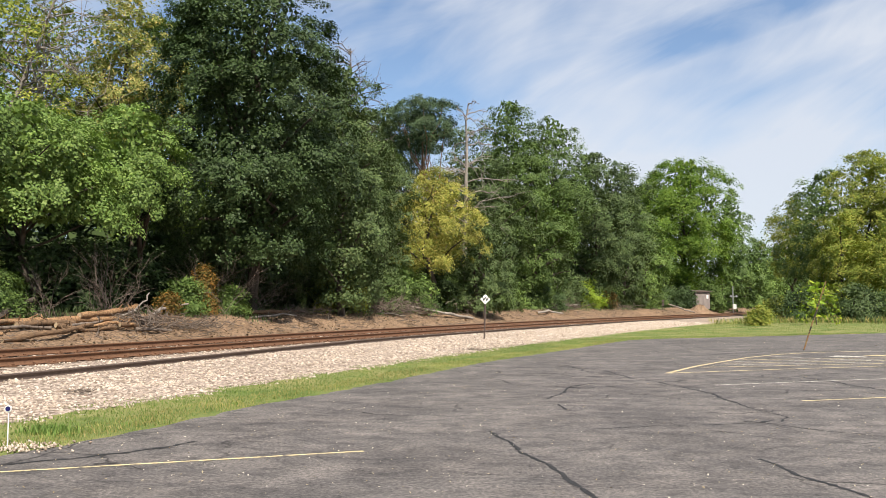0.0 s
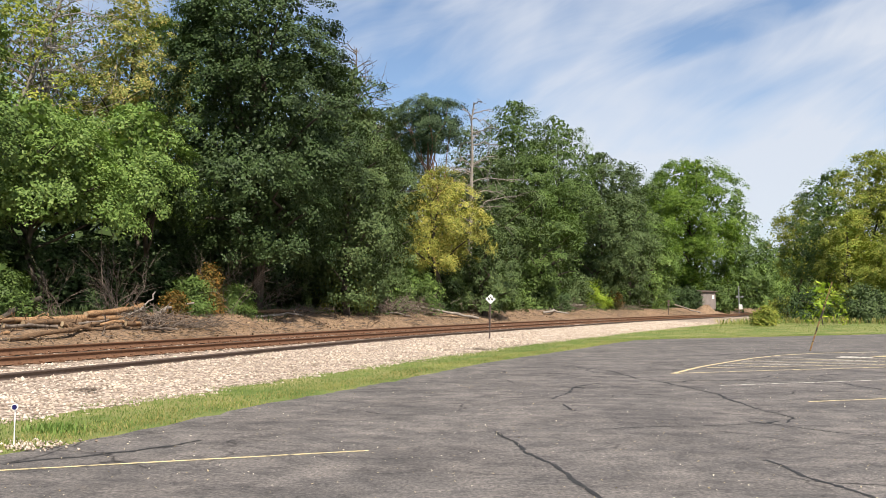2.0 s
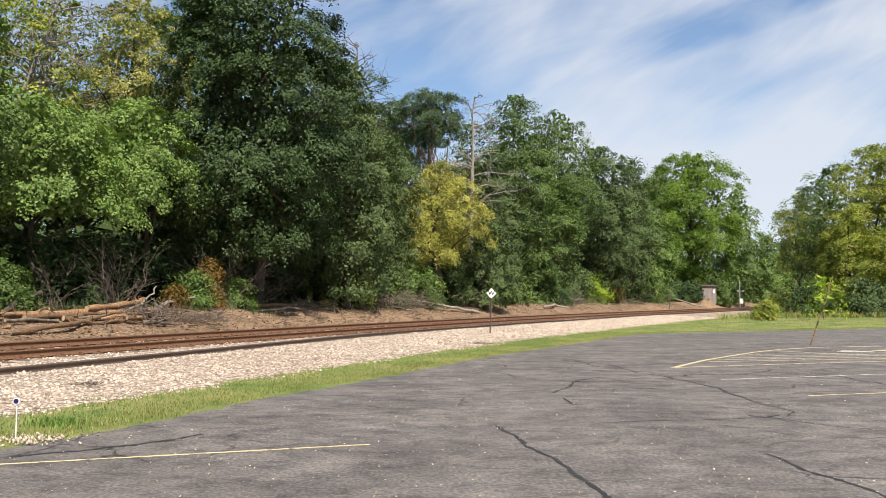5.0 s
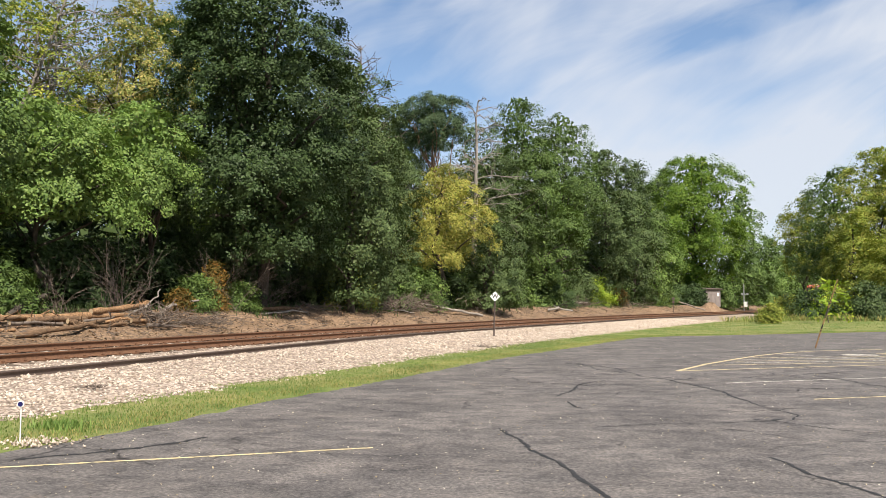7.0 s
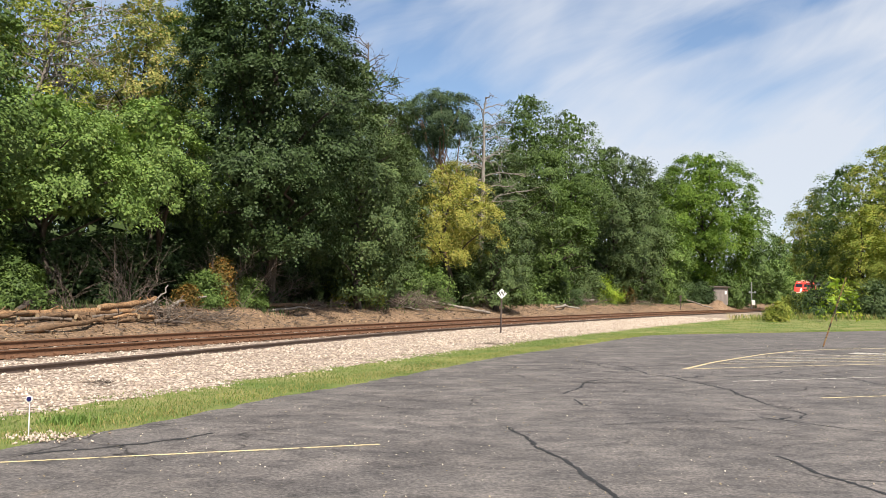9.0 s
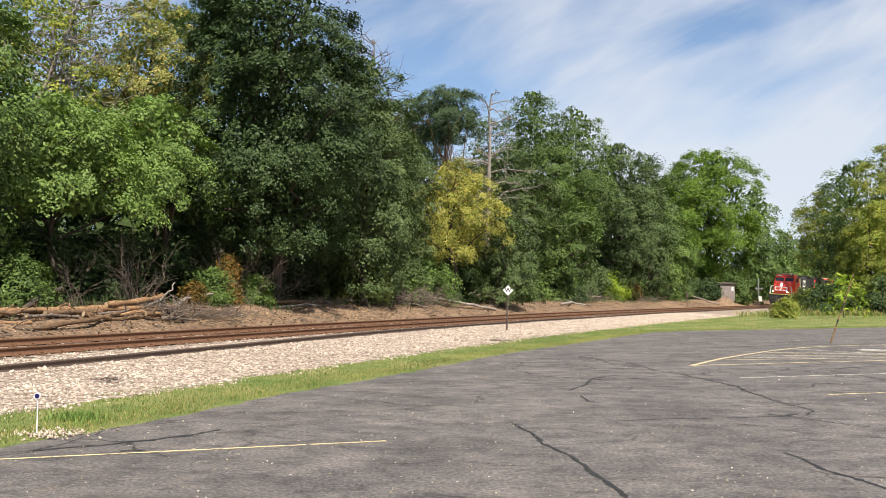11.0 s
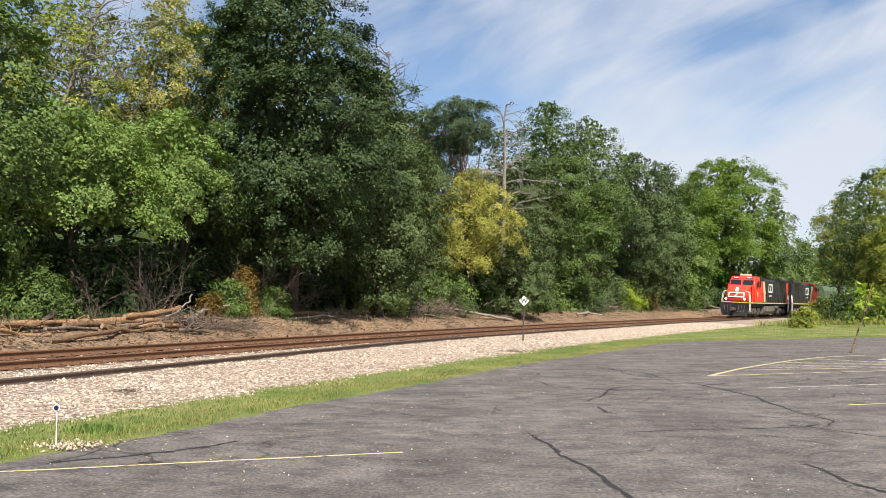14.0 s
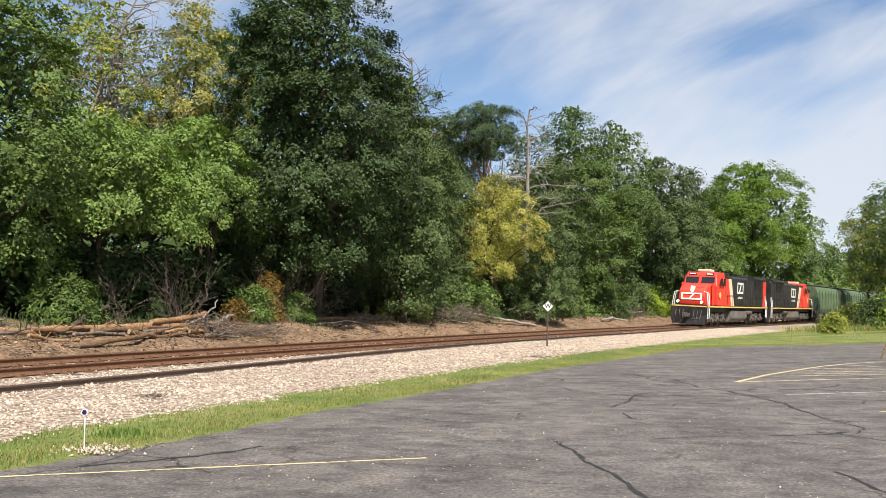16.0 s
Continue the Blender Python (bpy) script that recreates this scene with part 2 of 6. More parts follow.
RAIL_RUST = steel("rail_rust", (0.095, 0.048, 0.028), (0.215, 0.11, 0.06))
RAIL_HEAD = steel("rail_head_worn", (0.06, 0.05, 0.045), (0.15, 0.125, 0.115), 0.4, 0.7)
RAIL_NEW = steel("rail_dark", (0.06, 0.042, 0.034), (0.13, 0.095, 0.078), 0.6, 0.2)
k = Mat("tie_wood", 0.95, 0, 0.15)
f = k.noise(5, 7, 0.7, k.obj, (8, 1, 8))
k.color(k.mix(1.0, k.ramp(f, (0.3, (0.06, 0.045, 0.035)), (0.7, (0.2, 0.155, 0.12))), k.ramp(k.rand, (0, (0.75, 0.75, 0.75)), (1, (1.2, 1.15, 1.1))), "MULTIPLY")).bump(f, 0.8, 0.02)
TIE = k.m


# ---- building helpers ----
def quick_mesh(name, verts, faces, mats, smooth=False, face_mats=None):
    """A mesh from arrays; faces all have the same number of corners."""
    verts, faces = np.asarray(verts, dtype=np.float32), np.asarray(faces, dtype=np.int32)
    me = bpy.data.meshes.new(name)
    n, c = faces.shape
    me.vertices.add(len(verts)), me.loops.add(n * c), me.polygons.add(n)
    me.vertices.foreach_set("co", verts.ravel())
    me.loops.foreach_set("vertex_index", faces.ravel())
    me.polygons.foreach_set("loop_start", np.arange(0, n * c, c, dtype=np.int32))
    if smooth:
        me.polygons.foreach_set("use_smooth", np.ones(n, dtype=bool))
    for m in mats if isinstance(mats, (list, tuple)) else [mats]:
        me.materials.append(m)
    if face_mats is not None:
        me.polygons.foreach_set("material_index", np.asarray(face_mats, dtype=np.int32))
    me.update(calc_edges=True)
    me.validate()
    return me


def part(name, bm, material, parent=None, label="", smooth=False):
    """Links a bmesh (or a mesh) as one object under a thing or part."""
    if isinstance(bm, bpy.types.Mesh):
        me = bm
    else:
        me = bpy.data.meshes.new(name)
        if smooth:
            for fc in bm.faces:
                fc.smooth = True
        bm.to_mesh(me)
        bm.free()
        me.materials.append(material)
    ob = new(name, me)
    ob.parent = parent
    return tagged(ob, label)


def box(bm, size, at=(0, 0, 0), rot=(0, 0, 0), bevel=0.0, taper=None):
    """A bevelled block into bm; taper narrows its top in x and y."""
    g = bmesh.ops.create_cube(bm, size=1.0)
    vs = g["verts"]
    for vv in vs:
        if taper and vv.co.z > 0:
            vv.co.x, vv.co.y = vv.co.x * taper[0], vv.co.y * taper[1]
        vv.co = Vector((vv.co.x * size[0], vv.co.y * size[1], vv.co.z * size[2]))
    if bevel:
        es = list({e for vv in vs for e in vv.link_edges})
        r = bmesh.ops.bevel(bm, geom=es, offset=bevel, segments=2, affect="EDGES", profile=0.5)
        vs = list({vv for fc in r["faces"] for vv in fc.verts} | {vv for vv in vs if vv.is_valid})
    bmesh.ops.transform(bm, matrix=pose(*at, *rot), verts=[vv for vv in vs if vv.is_valid])
    return bm


def cyl(bm, r, length, at=(0, 0, 0), axis="z", seg=16, r2=None):
    g = bmesh.ops.create_cone(bm, cap_ends=True, segments=seg, radius1=r, radius2=r if r2 is None else r2, depth=length)
    turn = {"z": (0, 0, 0), "x": (0, 90, 0), "y": (90, 0, 0)}[axis]
    bmesh.ops.transform(bm, matrix=pose(*at, *turn), verts=g["verts"])
    return bm


def prism(bm, outline, axis, a, b):
    """Extrudes a closed outline: of (y, z) along x, or (x, z) along y."""
    rings = []
    for q in (a, b):
        rings.append([bm.verts.new((q, p[0], p[1]) if axis == "x" else (p[0], q, p[1])) for p in outline])
    n = len(outline)
    bm.faces.new(rings[0]), bm.faces.new(rings[1][::-1])
    for i in range(n):
        bm.faces.new((rings[0][i], rings[1][i], rings[1][(i + 1) % n], rings[0][(i + 1) % n]))
    bmesh.ops.recalc_face_normals(bm, faces=bm.faces[:])
    return bm


def tubes(paths, sides=6):
    """Verts and quads of tapered tubes: paths of (points, radii)."""
    V, F, base = [], [], 0
    ang = np.arange(sides) * 2 * np.pi / sides
    for pts, rad in paths:
        pts = np.asarray(pts, float)
        d = np.gradient(pts, axis=0)
        d /= np.linalg.norm(d, axis=1)[:, None] + 1e-9
        ref = np.where(np.abs(d[:, 2:3]) > 0.9, np.array([[1.0, 0, 0]]), np.array([[0, 0, 1.0]]))
        a = np.cross(d, ref)
        a /= np.linalg.norm(a, axis=1)[:, None] + 1e-9
        b = np.cross(d, a)
        ring = pts[:, None] + (a[:, None] * np.cos(ang)[None, :, None] + b[:, None] * np.sin(ang)[None, :, None]) * np.asarray(rad)[:, None, None]
        V.append(ring.reshape(-1, 3))
        m = len(pts)
        i = np.arange(m - 1)[:, None] * sides + np.arange(sides)[None]
        j = np.arange(m - 1)[:, None] * sides + (np.arange(sides)[None] + 1) % sides
        F.append(np.stack([i, j, j + sides, i + sides], -1).reshape(-1, 4) + base)
        base += m * sides
    return np.concatenate(V), np.concatenate(F)


# ---- the line of the railway: x as a function of y, straight beyond y = 130 ----
def track_x(y):
    y = np.asarray(y, float)
    q = np.minimum(y, 130.0) / 50
    x = -15.873 + 15.900 * q + 5.796 * q ** 2 - 0.7359 * q ** 3
    return x + np.maximum(y - 130.0, 0) * 0.6225


TY = np.arange(-70, 420, 0.25)
TX = track_x(np.maximum(TY, 5)) + np.minimum(TY - 5, 0) * 0.345
TS = np.concatenate([[0], np.cumsum(np.hypot(np.diff(TX), np.diff(TY)))])
TS -= np.interp(10.0, TY, TS)
THEAD = np.arctan2(np.gradient(TX, TY), 1.0)


def on_track(s, u=0.0):
    """Plan point at s metres along the line and u to its right, and the heading."""
    y, h = np.interp(s, TS, TY), np.interp(s, TS, THEAD)
    return np.interp(s, TS, TX) + u * np.cos(h), y - u * np.sin(h), h


def offset_of(x, y):
    """Distance of a plan point to the right of the line."""
    h = np.interp(y, TY, THEAD)
    return (x - np.interp(y, TY, TX)) * np.cos(h)


Z_LOW, Z_HIGH = 0.495, 0.585
SHOULDER = ((-400, 3.2), (-60, 2.2), (-14, 1.45), (-8.5, 1.3), (-6.2, 1.12), (-4.6, 0.72), (-3.4, 0.36), (-2.4, 0.33), (-1.5, 0.33), (0, 0.24), (1.5, 0.18), (1.9, 0.18),
            (3.0, 0.17), (6.5, 0.07), (7.6, 0.03), (9, 0.02), (400, 0.02))
SU, SZ = np.array([p[0] for p in SHOULDER]), np.array([p[1] for p in SHOULDER])

LOT_EDGE = [(-15.2, -14.0), (-4.66, 8.65), (-3.99, 10.0), (-3.0, 12.95), (-1.95, 15.2), (-1.01, 17.43), (0.23, 20.7), (1.95, 24.5), (4.33, 29.1),
            (7.2, 35.0), (8.6, 37.6), (10.2, 39.1), (14.6, 41.3), (18.5, 43.4), (25.4, 47.1), (48, 58)]
LEX, LEY = np.array([p[0] for p in LOT_EDGE]), np.array([p[1] for p in LOT_EDGE])


def lot_inside(x, y):
    """How far a plan point lies inside the edge of the parking lot (below 0: outside), roughly."""
    return (np.interp(x, LEX, LEY) - y) * 0.45


def lumps(x, y, scale):
    x, y = np.asarray(x) / scale, np.asarray(y) / scale
    return (np.sin(x * 1.3 + 1.7 * np.sin(y * 0.9)) + np.sin(y * 1.7 + 1.3 * np.sin(x * 1.1 + 2)) + 0.6 * np.sin(x * 2.9 + y * 2.3) + 0.4 * np.sin(x * 4.7 - y * 5.3)) / 3


def ground_z(x, y):
    u = offset_of(x, y)
    z = np.interp(u, SU, SZ)
    rough = np.clip((-u - 3) / 3, 0, 1) * 0.16 + np.clip((u - 6.5) / 4, 0, 1) * 0.03
    z = z + rough * lumps(x, y, 1.3)
    # meadow beyond the lot climbs a little
    z = z + np.clip((y - 46) / 45, 0, 1) * 0.33 * np.clip((u - 7.5) / 8, 0, 1)
    ins = lot_inside(x, y)
    return np.where(ins > -0.25, np.minimum(z, np.clip(-ins, 0, 0.3) * 0.2 - 0.025), z)


def axis_steps(lo, hi, a, b, fine_step):
    out = list(np.arange(a, b, fine_step))
    st, v = fine_step, a
    while v > lo:
        st *= 1.35
        v -= st
        out.insert(0, v)
    st, v = fine_step, out[-1]
    while v < hi:
        st *= 1.35
        v += st
        out.append(v)
    return np.array(out)


def build_ground():
    gx, gy = axis_steps(-1500, 1800, -30, 62, 0.6), axis_steps(-900, 2500, 4, 112, 0.6)
    X, Y = np.meshgrid(gx, gy)
    Z = ground_z(X, Y)
    nx, ny = len(gx), len(gy)
    i = (np.arange(ny - 1)[:, None] * nx + np.arange(nx - 1)[None]).reshape(-1)
    F = np.stack([i, i + 1, i + nx + 1, i + nx], -1)
    V = np.stack([X.ravel(), Y.ravel(), Z.ravel()], -1)
    c = V[F].mean(1)
    u = offset_of(c[:, 0], c[:, 1]) + 0.5 * lumps(c[:, 0], c[:, 1], 0.8)
    fm = np.where(u < -7.6, 2, np.where(u < 4.5, 1, 0))
    ob = new("ground", quick_mesh("ground", V, F, [GRASS_SOIL, DIRT, LITTER], True, fm))
    tagged(ob, "rough ground, grass verge, bare dirt bank and woodland floor", "ground", kind="structure")


build_ground()


def build_lot():
    bm = bmesh.new()
    ring = []
    rng = random.Random(3)
    for (x0, y0), (x1, y1) in zip(LOT_EDGE[:-1], LOT_EDGE[1:]):
        n = max(2, int(math.hypot(x1 - x0, y1 - y0) / 0.35))
        for j in range(n):
            q, w = j / n, 0.04 + 0.03 * (j % 3)
            ring.append((x0 + (x1 - x0) * q + rng.uniform(-w, w), y0 + (y1 - y0) * q + rng.uniform(-w, w)))
    ring += [(48, 58), (70, 40), (70, -40), (-15.2, -40)]
    top = [bm.verts.new((x, y, 0)) for x, y in ring]
    bot = [bm.verts.new((x, y, -0.06)) for x, y in ring]
    bm.faces.new(top)
    for j in range(len(ring)):
        bm.faces.new((top[j], bot[j], bot[(j + 1) % len(ring)], top[(j + 1) % len(ring)]))
    bmesh.ops.recalc_face_normals(bm, faces=bm.faces[:])
    bmesh.ops.triangulate(bm, faces=bm.faces[:])
    tagged(part("parking_lot", bm, ASPHALT), "worn grey asphalt parking lot with cracks and stains", "parking lot", kind="structure")


build_lot()


def ribbon(pts, width, z, seed, wob=0.0, step=0.25, vary=0.0):
    """Verts and quads of a flat ribbon along a plan path, a few mm above the asphalt."""
    rng = np.random.RandomState(seed)
    p = np.asarray(pts, float)
    L = np.concatenate([[0], np.cumsum(np.hypot(*np.diff(p, axis=0).T))])
    n = max(3, int(L[-1] / step))
    q = np.linspace(0, L[-1], n)
    x, y = np.interp(q, L, p[:, 0]), np.interp(q, L, p[:, 1])
    if wob:
        ph = rng.rand(6) * 6.28
        x += wob * (np.sin(q * 5 + ph[0]) + 0.6 * np.sin(q * 13 + ph[1]) + rng.randn(n) * 0.35)
        y += wob * (np.sin(q * 4 + ph[2]) + 0.6 * np.sin(q * 11 + ph[3]) + rng.randn(n) * 0.35)
    d = np.stack([np.gradient(x), np.gradient(y)], 1)
    d /= np.linalg.norm(d, axis=1)[:, None] + 1e-9
    w = width * (1 + vary * rng.randn(n)).clip(0.25, 2.2) / 2
    a = np.stack([x - d[:, 1] * w, y + d[:, 0] * w, np.full(n, z)], 1)
    b = np.stack([x + d[:, 1] * w, y - d[:, 0] * w, np.full(n, z)], 1)
    i = np.arange(n - 1)
    return np.concatenate([a, b]), np.stack([i, i + n, i + n + 1, i + 1], -1)


def paint_line(pts, width, mat, label, seed, wob=0.0):
    V, F = ribbon(pts, width, 0.004, seed, wob, 0.2, 0.05)
    tagged(new("painted_line", quick_mesh("painted_line", V, F, mat)), label, "road marking", "markings of the lot", "structure")


YL, WL = "worn yellow painted parking line on asphalt", "faded pale painted parking line on asphalt"
paint_line([(-0.86, 8.95), (-4.19, 7.84), (-7.2, 6.84)], 0.058, PAINT_YELLOW, YL, 1)
paint_line([(5.39, 16.32), (9.6, 17.75)], 0.070, PAINT_PALE, WL, 2)
paint_line([(5.94, 13.62), (10.4, 15.0)], 0.070, PAINT_YELLOW, YL, 3)
paint_line([(5.22, 19.17), (8.2, 20.3), (13.4, 22.1)], 0.086, PAINT_YELLOW, YL, 4)
paint_line([(5.22, 19.17), (6.59, 21.4), (7.92, 23.2), (9.22, 24.9), (10.66, 26.4), (11.99, 27.35), (13.25, 27.95), (14.8, 28.5)], 0.109, PAINT_YELLOW, YL, 5)
for j in range(5):
    q = j / 5
    paint_line([(6.6 + 2.6 * q, 21.0 + 3.6 * q), (12.0 + 1.8 * q, 22.4 + 3.0 * q)], 0.078, PAINT_PALE if j % 2 else PAINT_YELLOW, "worn hatching stripe on asphalt", 6 + j)
paint_line([(10.2, 25.7), (11.3, 24.3), (13.5, 22.6)], 0.094, PAINT_PALE, "worn hatching stripe on asphalt", 12)
paint_line([(23.8, 44.6), (31, 46.5)], 0.094, PAINT_PALE, WL, 14)
paint_line([(13.5, 28.0), (22, 29.4)], 0.094, PAINT_PALE, WL, 15)


def crack(pts, width, seed, wob=0.05):
    V, F = ribbon(pts, width, 0.003, seed, wob, 0.07, 0.4)
    tagged(new("asphalt_crack", quick_mesh("asphalt_crack", V, F, TAR)), "dark sealed crack winding through the asphalt", "crack", "cracks of the lot", "structure")


crack([(0.59, 10.34), (0.68, 9.86), (0.76, 9.62), (0.83, 8.92), (1.0, 8.35), (1.1, 7.84), (1.17, 7.3), (1.26, 6.6), (1.5, 5.2)], 0.045, 1, 0.012)
crack([(3.06, 16.76), (2.44, 15.97), (2.29, 15.27), (1.99, 14.42), (1.75, 13.9)], 0.045, 2, 0.02)
crack([(2.44, 15.97), (2.65, 15.52), (2.92, 15.86)], 0.035, 16, 0.02)
crack([(1.82, 13.17), (1.88, 12.56), (1.94, 12.28)], 0.035, 17, 0.015)
crack([(2.98, 21.47), (3.54, 20.68), (3.94, 19.94), (4.07, 17.96), (4.46, 16.87), (4.69, 15.54), (4.82, 14.84), (4.73, 13.83), (4.75, 12.92)], 0.05, 3, 0.02)
crack([(4.75, 12.92), (4.75, 12.35), (4.9, 11.71), (4.51, 11.11)], 0.022, 18, 0.015)
crack([(3.04, 21.92), (3.34, 21.32), (3.46, 19.54), (3.9, 18.6)], 0.04, 4, 0.04)
crack([(3.23, 8.48), (3.31, 8.13), (3.3, 7.69), (3.42, 7.24), (3.51, 6.84), (3.6, 5.5)], 0.045, 5, 0.012)
crack([(4.46, 16.87), (5.28, 17.47), (6.28, 17.44), (7.48, 18.83), (8.23, 18.58), (9.6, 19.4)], 0.05, 6, 0.04)
crack([(7.79, 18.4), (8.03, 17.56), (8.2, 15.24), (9.4, 14.2)], 0.05, 7, 0.04)
crack([(1.88, 10.54), (2.81, 10.8), (3.74, 10.96), (4.29, 11.09)], 0.02, 8, 0.015)
crack([(4.29, 11.09), (4.45, 10.89), (4.66, 10.59), (5.2, 10.0), (6.4, 9.4)], 0.022, 19, 0.015)
crack([(4.1, 11.3), (4.3, 11.1), (4.5, 11.3)], 0.05, 20, 0.02)
crack([(0.2, 20.0), (1.6, 16.3), (2.4, 15.9), (3.4, 16.0)], 0.03, 9, 0.05)
crack([(-4.3, 8.25), (-3.3, 8.9), (-2.9, 9.6)], 0.06, 10, 0.03)
crack([(8.6, 26.5), (11.5, 28.3), (15.5, 28.1), (19, 27.6)], 0.10, 11, 0.06)
crack([(5.0, 33.5), (8.0, 33.6), (11.2, 34.8)], 0.10, 12, 0.12)
crack([(9.5, 36.2), (12.0, 36.0), (15.0, 37.2)], 0.10, 13, 0.12)


# ---- railway ----
def strip_along(s0, s1, step, us, zs):
    """A profile (offset, height) carried along the line."""
    s = np.arange(s0, s1, step)
    n, m = len(s), len(us)
    V = np.empty((n, m, 3))
    for j, (u, z) in enumerate(zip(us, zs)):
        x, y, _ = on_track(s, u)
        V[:, j] = np.stack([x, y, np.full(n, z)], 1)
    i = (np.arange(n - 1)[:, None] * m + np.arange(m - 1)[None]).reshape(-1)
    return V.reshape(-1, 3), np.stack([i, i + m, i + m + 1, i + 1], -1)


def build_ballast():
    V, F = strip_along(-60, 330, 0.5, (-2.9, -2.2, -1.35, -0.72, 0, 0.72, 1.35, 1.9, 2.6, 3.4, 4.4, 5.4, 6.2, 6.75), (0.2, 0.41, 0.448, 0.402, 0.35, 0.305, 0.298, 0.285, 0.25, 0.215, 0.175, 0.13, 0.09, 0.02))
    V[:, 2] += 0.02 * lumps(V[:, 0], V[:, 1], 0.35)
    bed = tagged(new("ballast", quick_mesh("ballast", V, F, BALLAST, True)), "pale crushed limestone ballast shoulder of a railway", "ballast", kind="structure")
    return bed


ballast = build_ballast()
RAIL_OUT = [(-0.036, 0.17), (0.036, 0.17), (0.037, 0.135), (0.010, 0.122), (0.008, 0.035), (0.07, 0.018), (0.07, 0.0), (-0.07, 0.0), (-0.07, 0.018), (-0.008, 0.035), (-0.010, 0.122), (-0.037, 0.135)]


def rail_mesh(name, s0, s1, u_of, z_of, mats, step=0.5):
    """A rail section carried along the line; the running surface takes the second material."""
    s = np.arange(s0, s1, step)
    n, m = len(s), len(RAIL_OUT)
    V = np.empty((n, m, 3))
    u0, z0 = u_of(s), z_of(s)
    for j, (du, dz) in enumerate(RAIL_OUT):
        x, y, _ = on_track(s, u0 + du)
        V[:, j] = np.stack([x, y, z0 + dz - 0.17], 1)
    i = np.arange(n - 1)[:, None] * m
    j = np.arange(m)[None]
    F = np.stack([i + j, i + (j + 1) % m, i + m + (j + 1) % m, i + m + j], -1).reshape(-1, 4)
    fm = np.tile(np.where(np.arange(m) == 0, 1, 0), n - 1)
    return quick_mesh(name, V.reshape(-1, 3), F[:, ::-1], mats, False, fm)


track = tagged(new("railway_track"), "rusty single railway track on wooden ties, curving away", "railway track", kind="structure")
part("rail", rail_mesh("rail", -60, 330, lambda s: -0.7525 + 0 * s, lambda s: Z_HIGH + 0 * s, [RAIL_RUST, RAIL_HEAD]), None, track, "rusty steel running rail")
part("rail", rail_mesh("rail", -60, 330, lambda s: 0.7525 + 0 * s, lambda s: Z_LOW + 0 * s, [RAIL_RUST, RAIL_HEAD]), None, track, "rusty steel running rail")
spare = rail_mesh("loose_rail", -55, 170, lambda s: 2.05 + 0.85 / (1 + np.exp((s - 13) / 4.0)) + 0.06 * np.sin(s / 6.0) + 0.03 * np.sin(s / 2.3),
                  lambda s: 0.40 - 0.045 / (1 + np.exp((s - 13) / 3.0)) + 0.006 * np.sin(s / 2.7), [RAIL_NEW, RAIL_NEW])
tagged(new("loose_rail", spare), "long dark steel rail lying loose on the ballast", "rail")


# ---- plants ----
LEAF_T = np.array([[-0.5, 0, 0], [-0.05, -0.33, 0.1], [0.6, 0, -0.08], [-0.05, 0.33, 0.1]])


LEAF_FAR = np.array([[-0.5, -0.27, 0.06], [-0.34, 0.34, 0.04], [0.62, 0.02, -0.08]])
NEEDLES = np.array([[-0.5, -0.12, 0], [0.6, -0.2, 0.03], [0.72, 0.16, 0.0], [-0.45, 0.1, 0.02]])


def leaf_cloud(name, P, N, size, mat, rng, shape=LEAF_T):
    """One folded leaf of three or four corners at each point P, facing about N."""
    n, c = len(P), len(shape)
    N = N / (np.linalg.norm(N, axis=1)[:, None] + 1e-9)
    t = rng.randn(n, 3)
    t -= N * (t * N).sum(1)[:, None]
    t /= np.linalg.norm(t, axis=1)[:, None] + 1e-9
    b = np.cross(N, t)
    s = (size * (0.65 + 0.7 * rng.rand(n)))[:, None]
    V = np.stack([P + s * (v[0] * t + v[1] * b + v[2] * N) for v in shape], 1)
    return quick_mesh(name, V.reshape(-1, 3), np.arange(n * c).reshape(n, c), mat)


def unit(rng, n):
    d = rng.randn(n, 3)
    return d / np.linalg.norm(d, axis=1)[:, None]


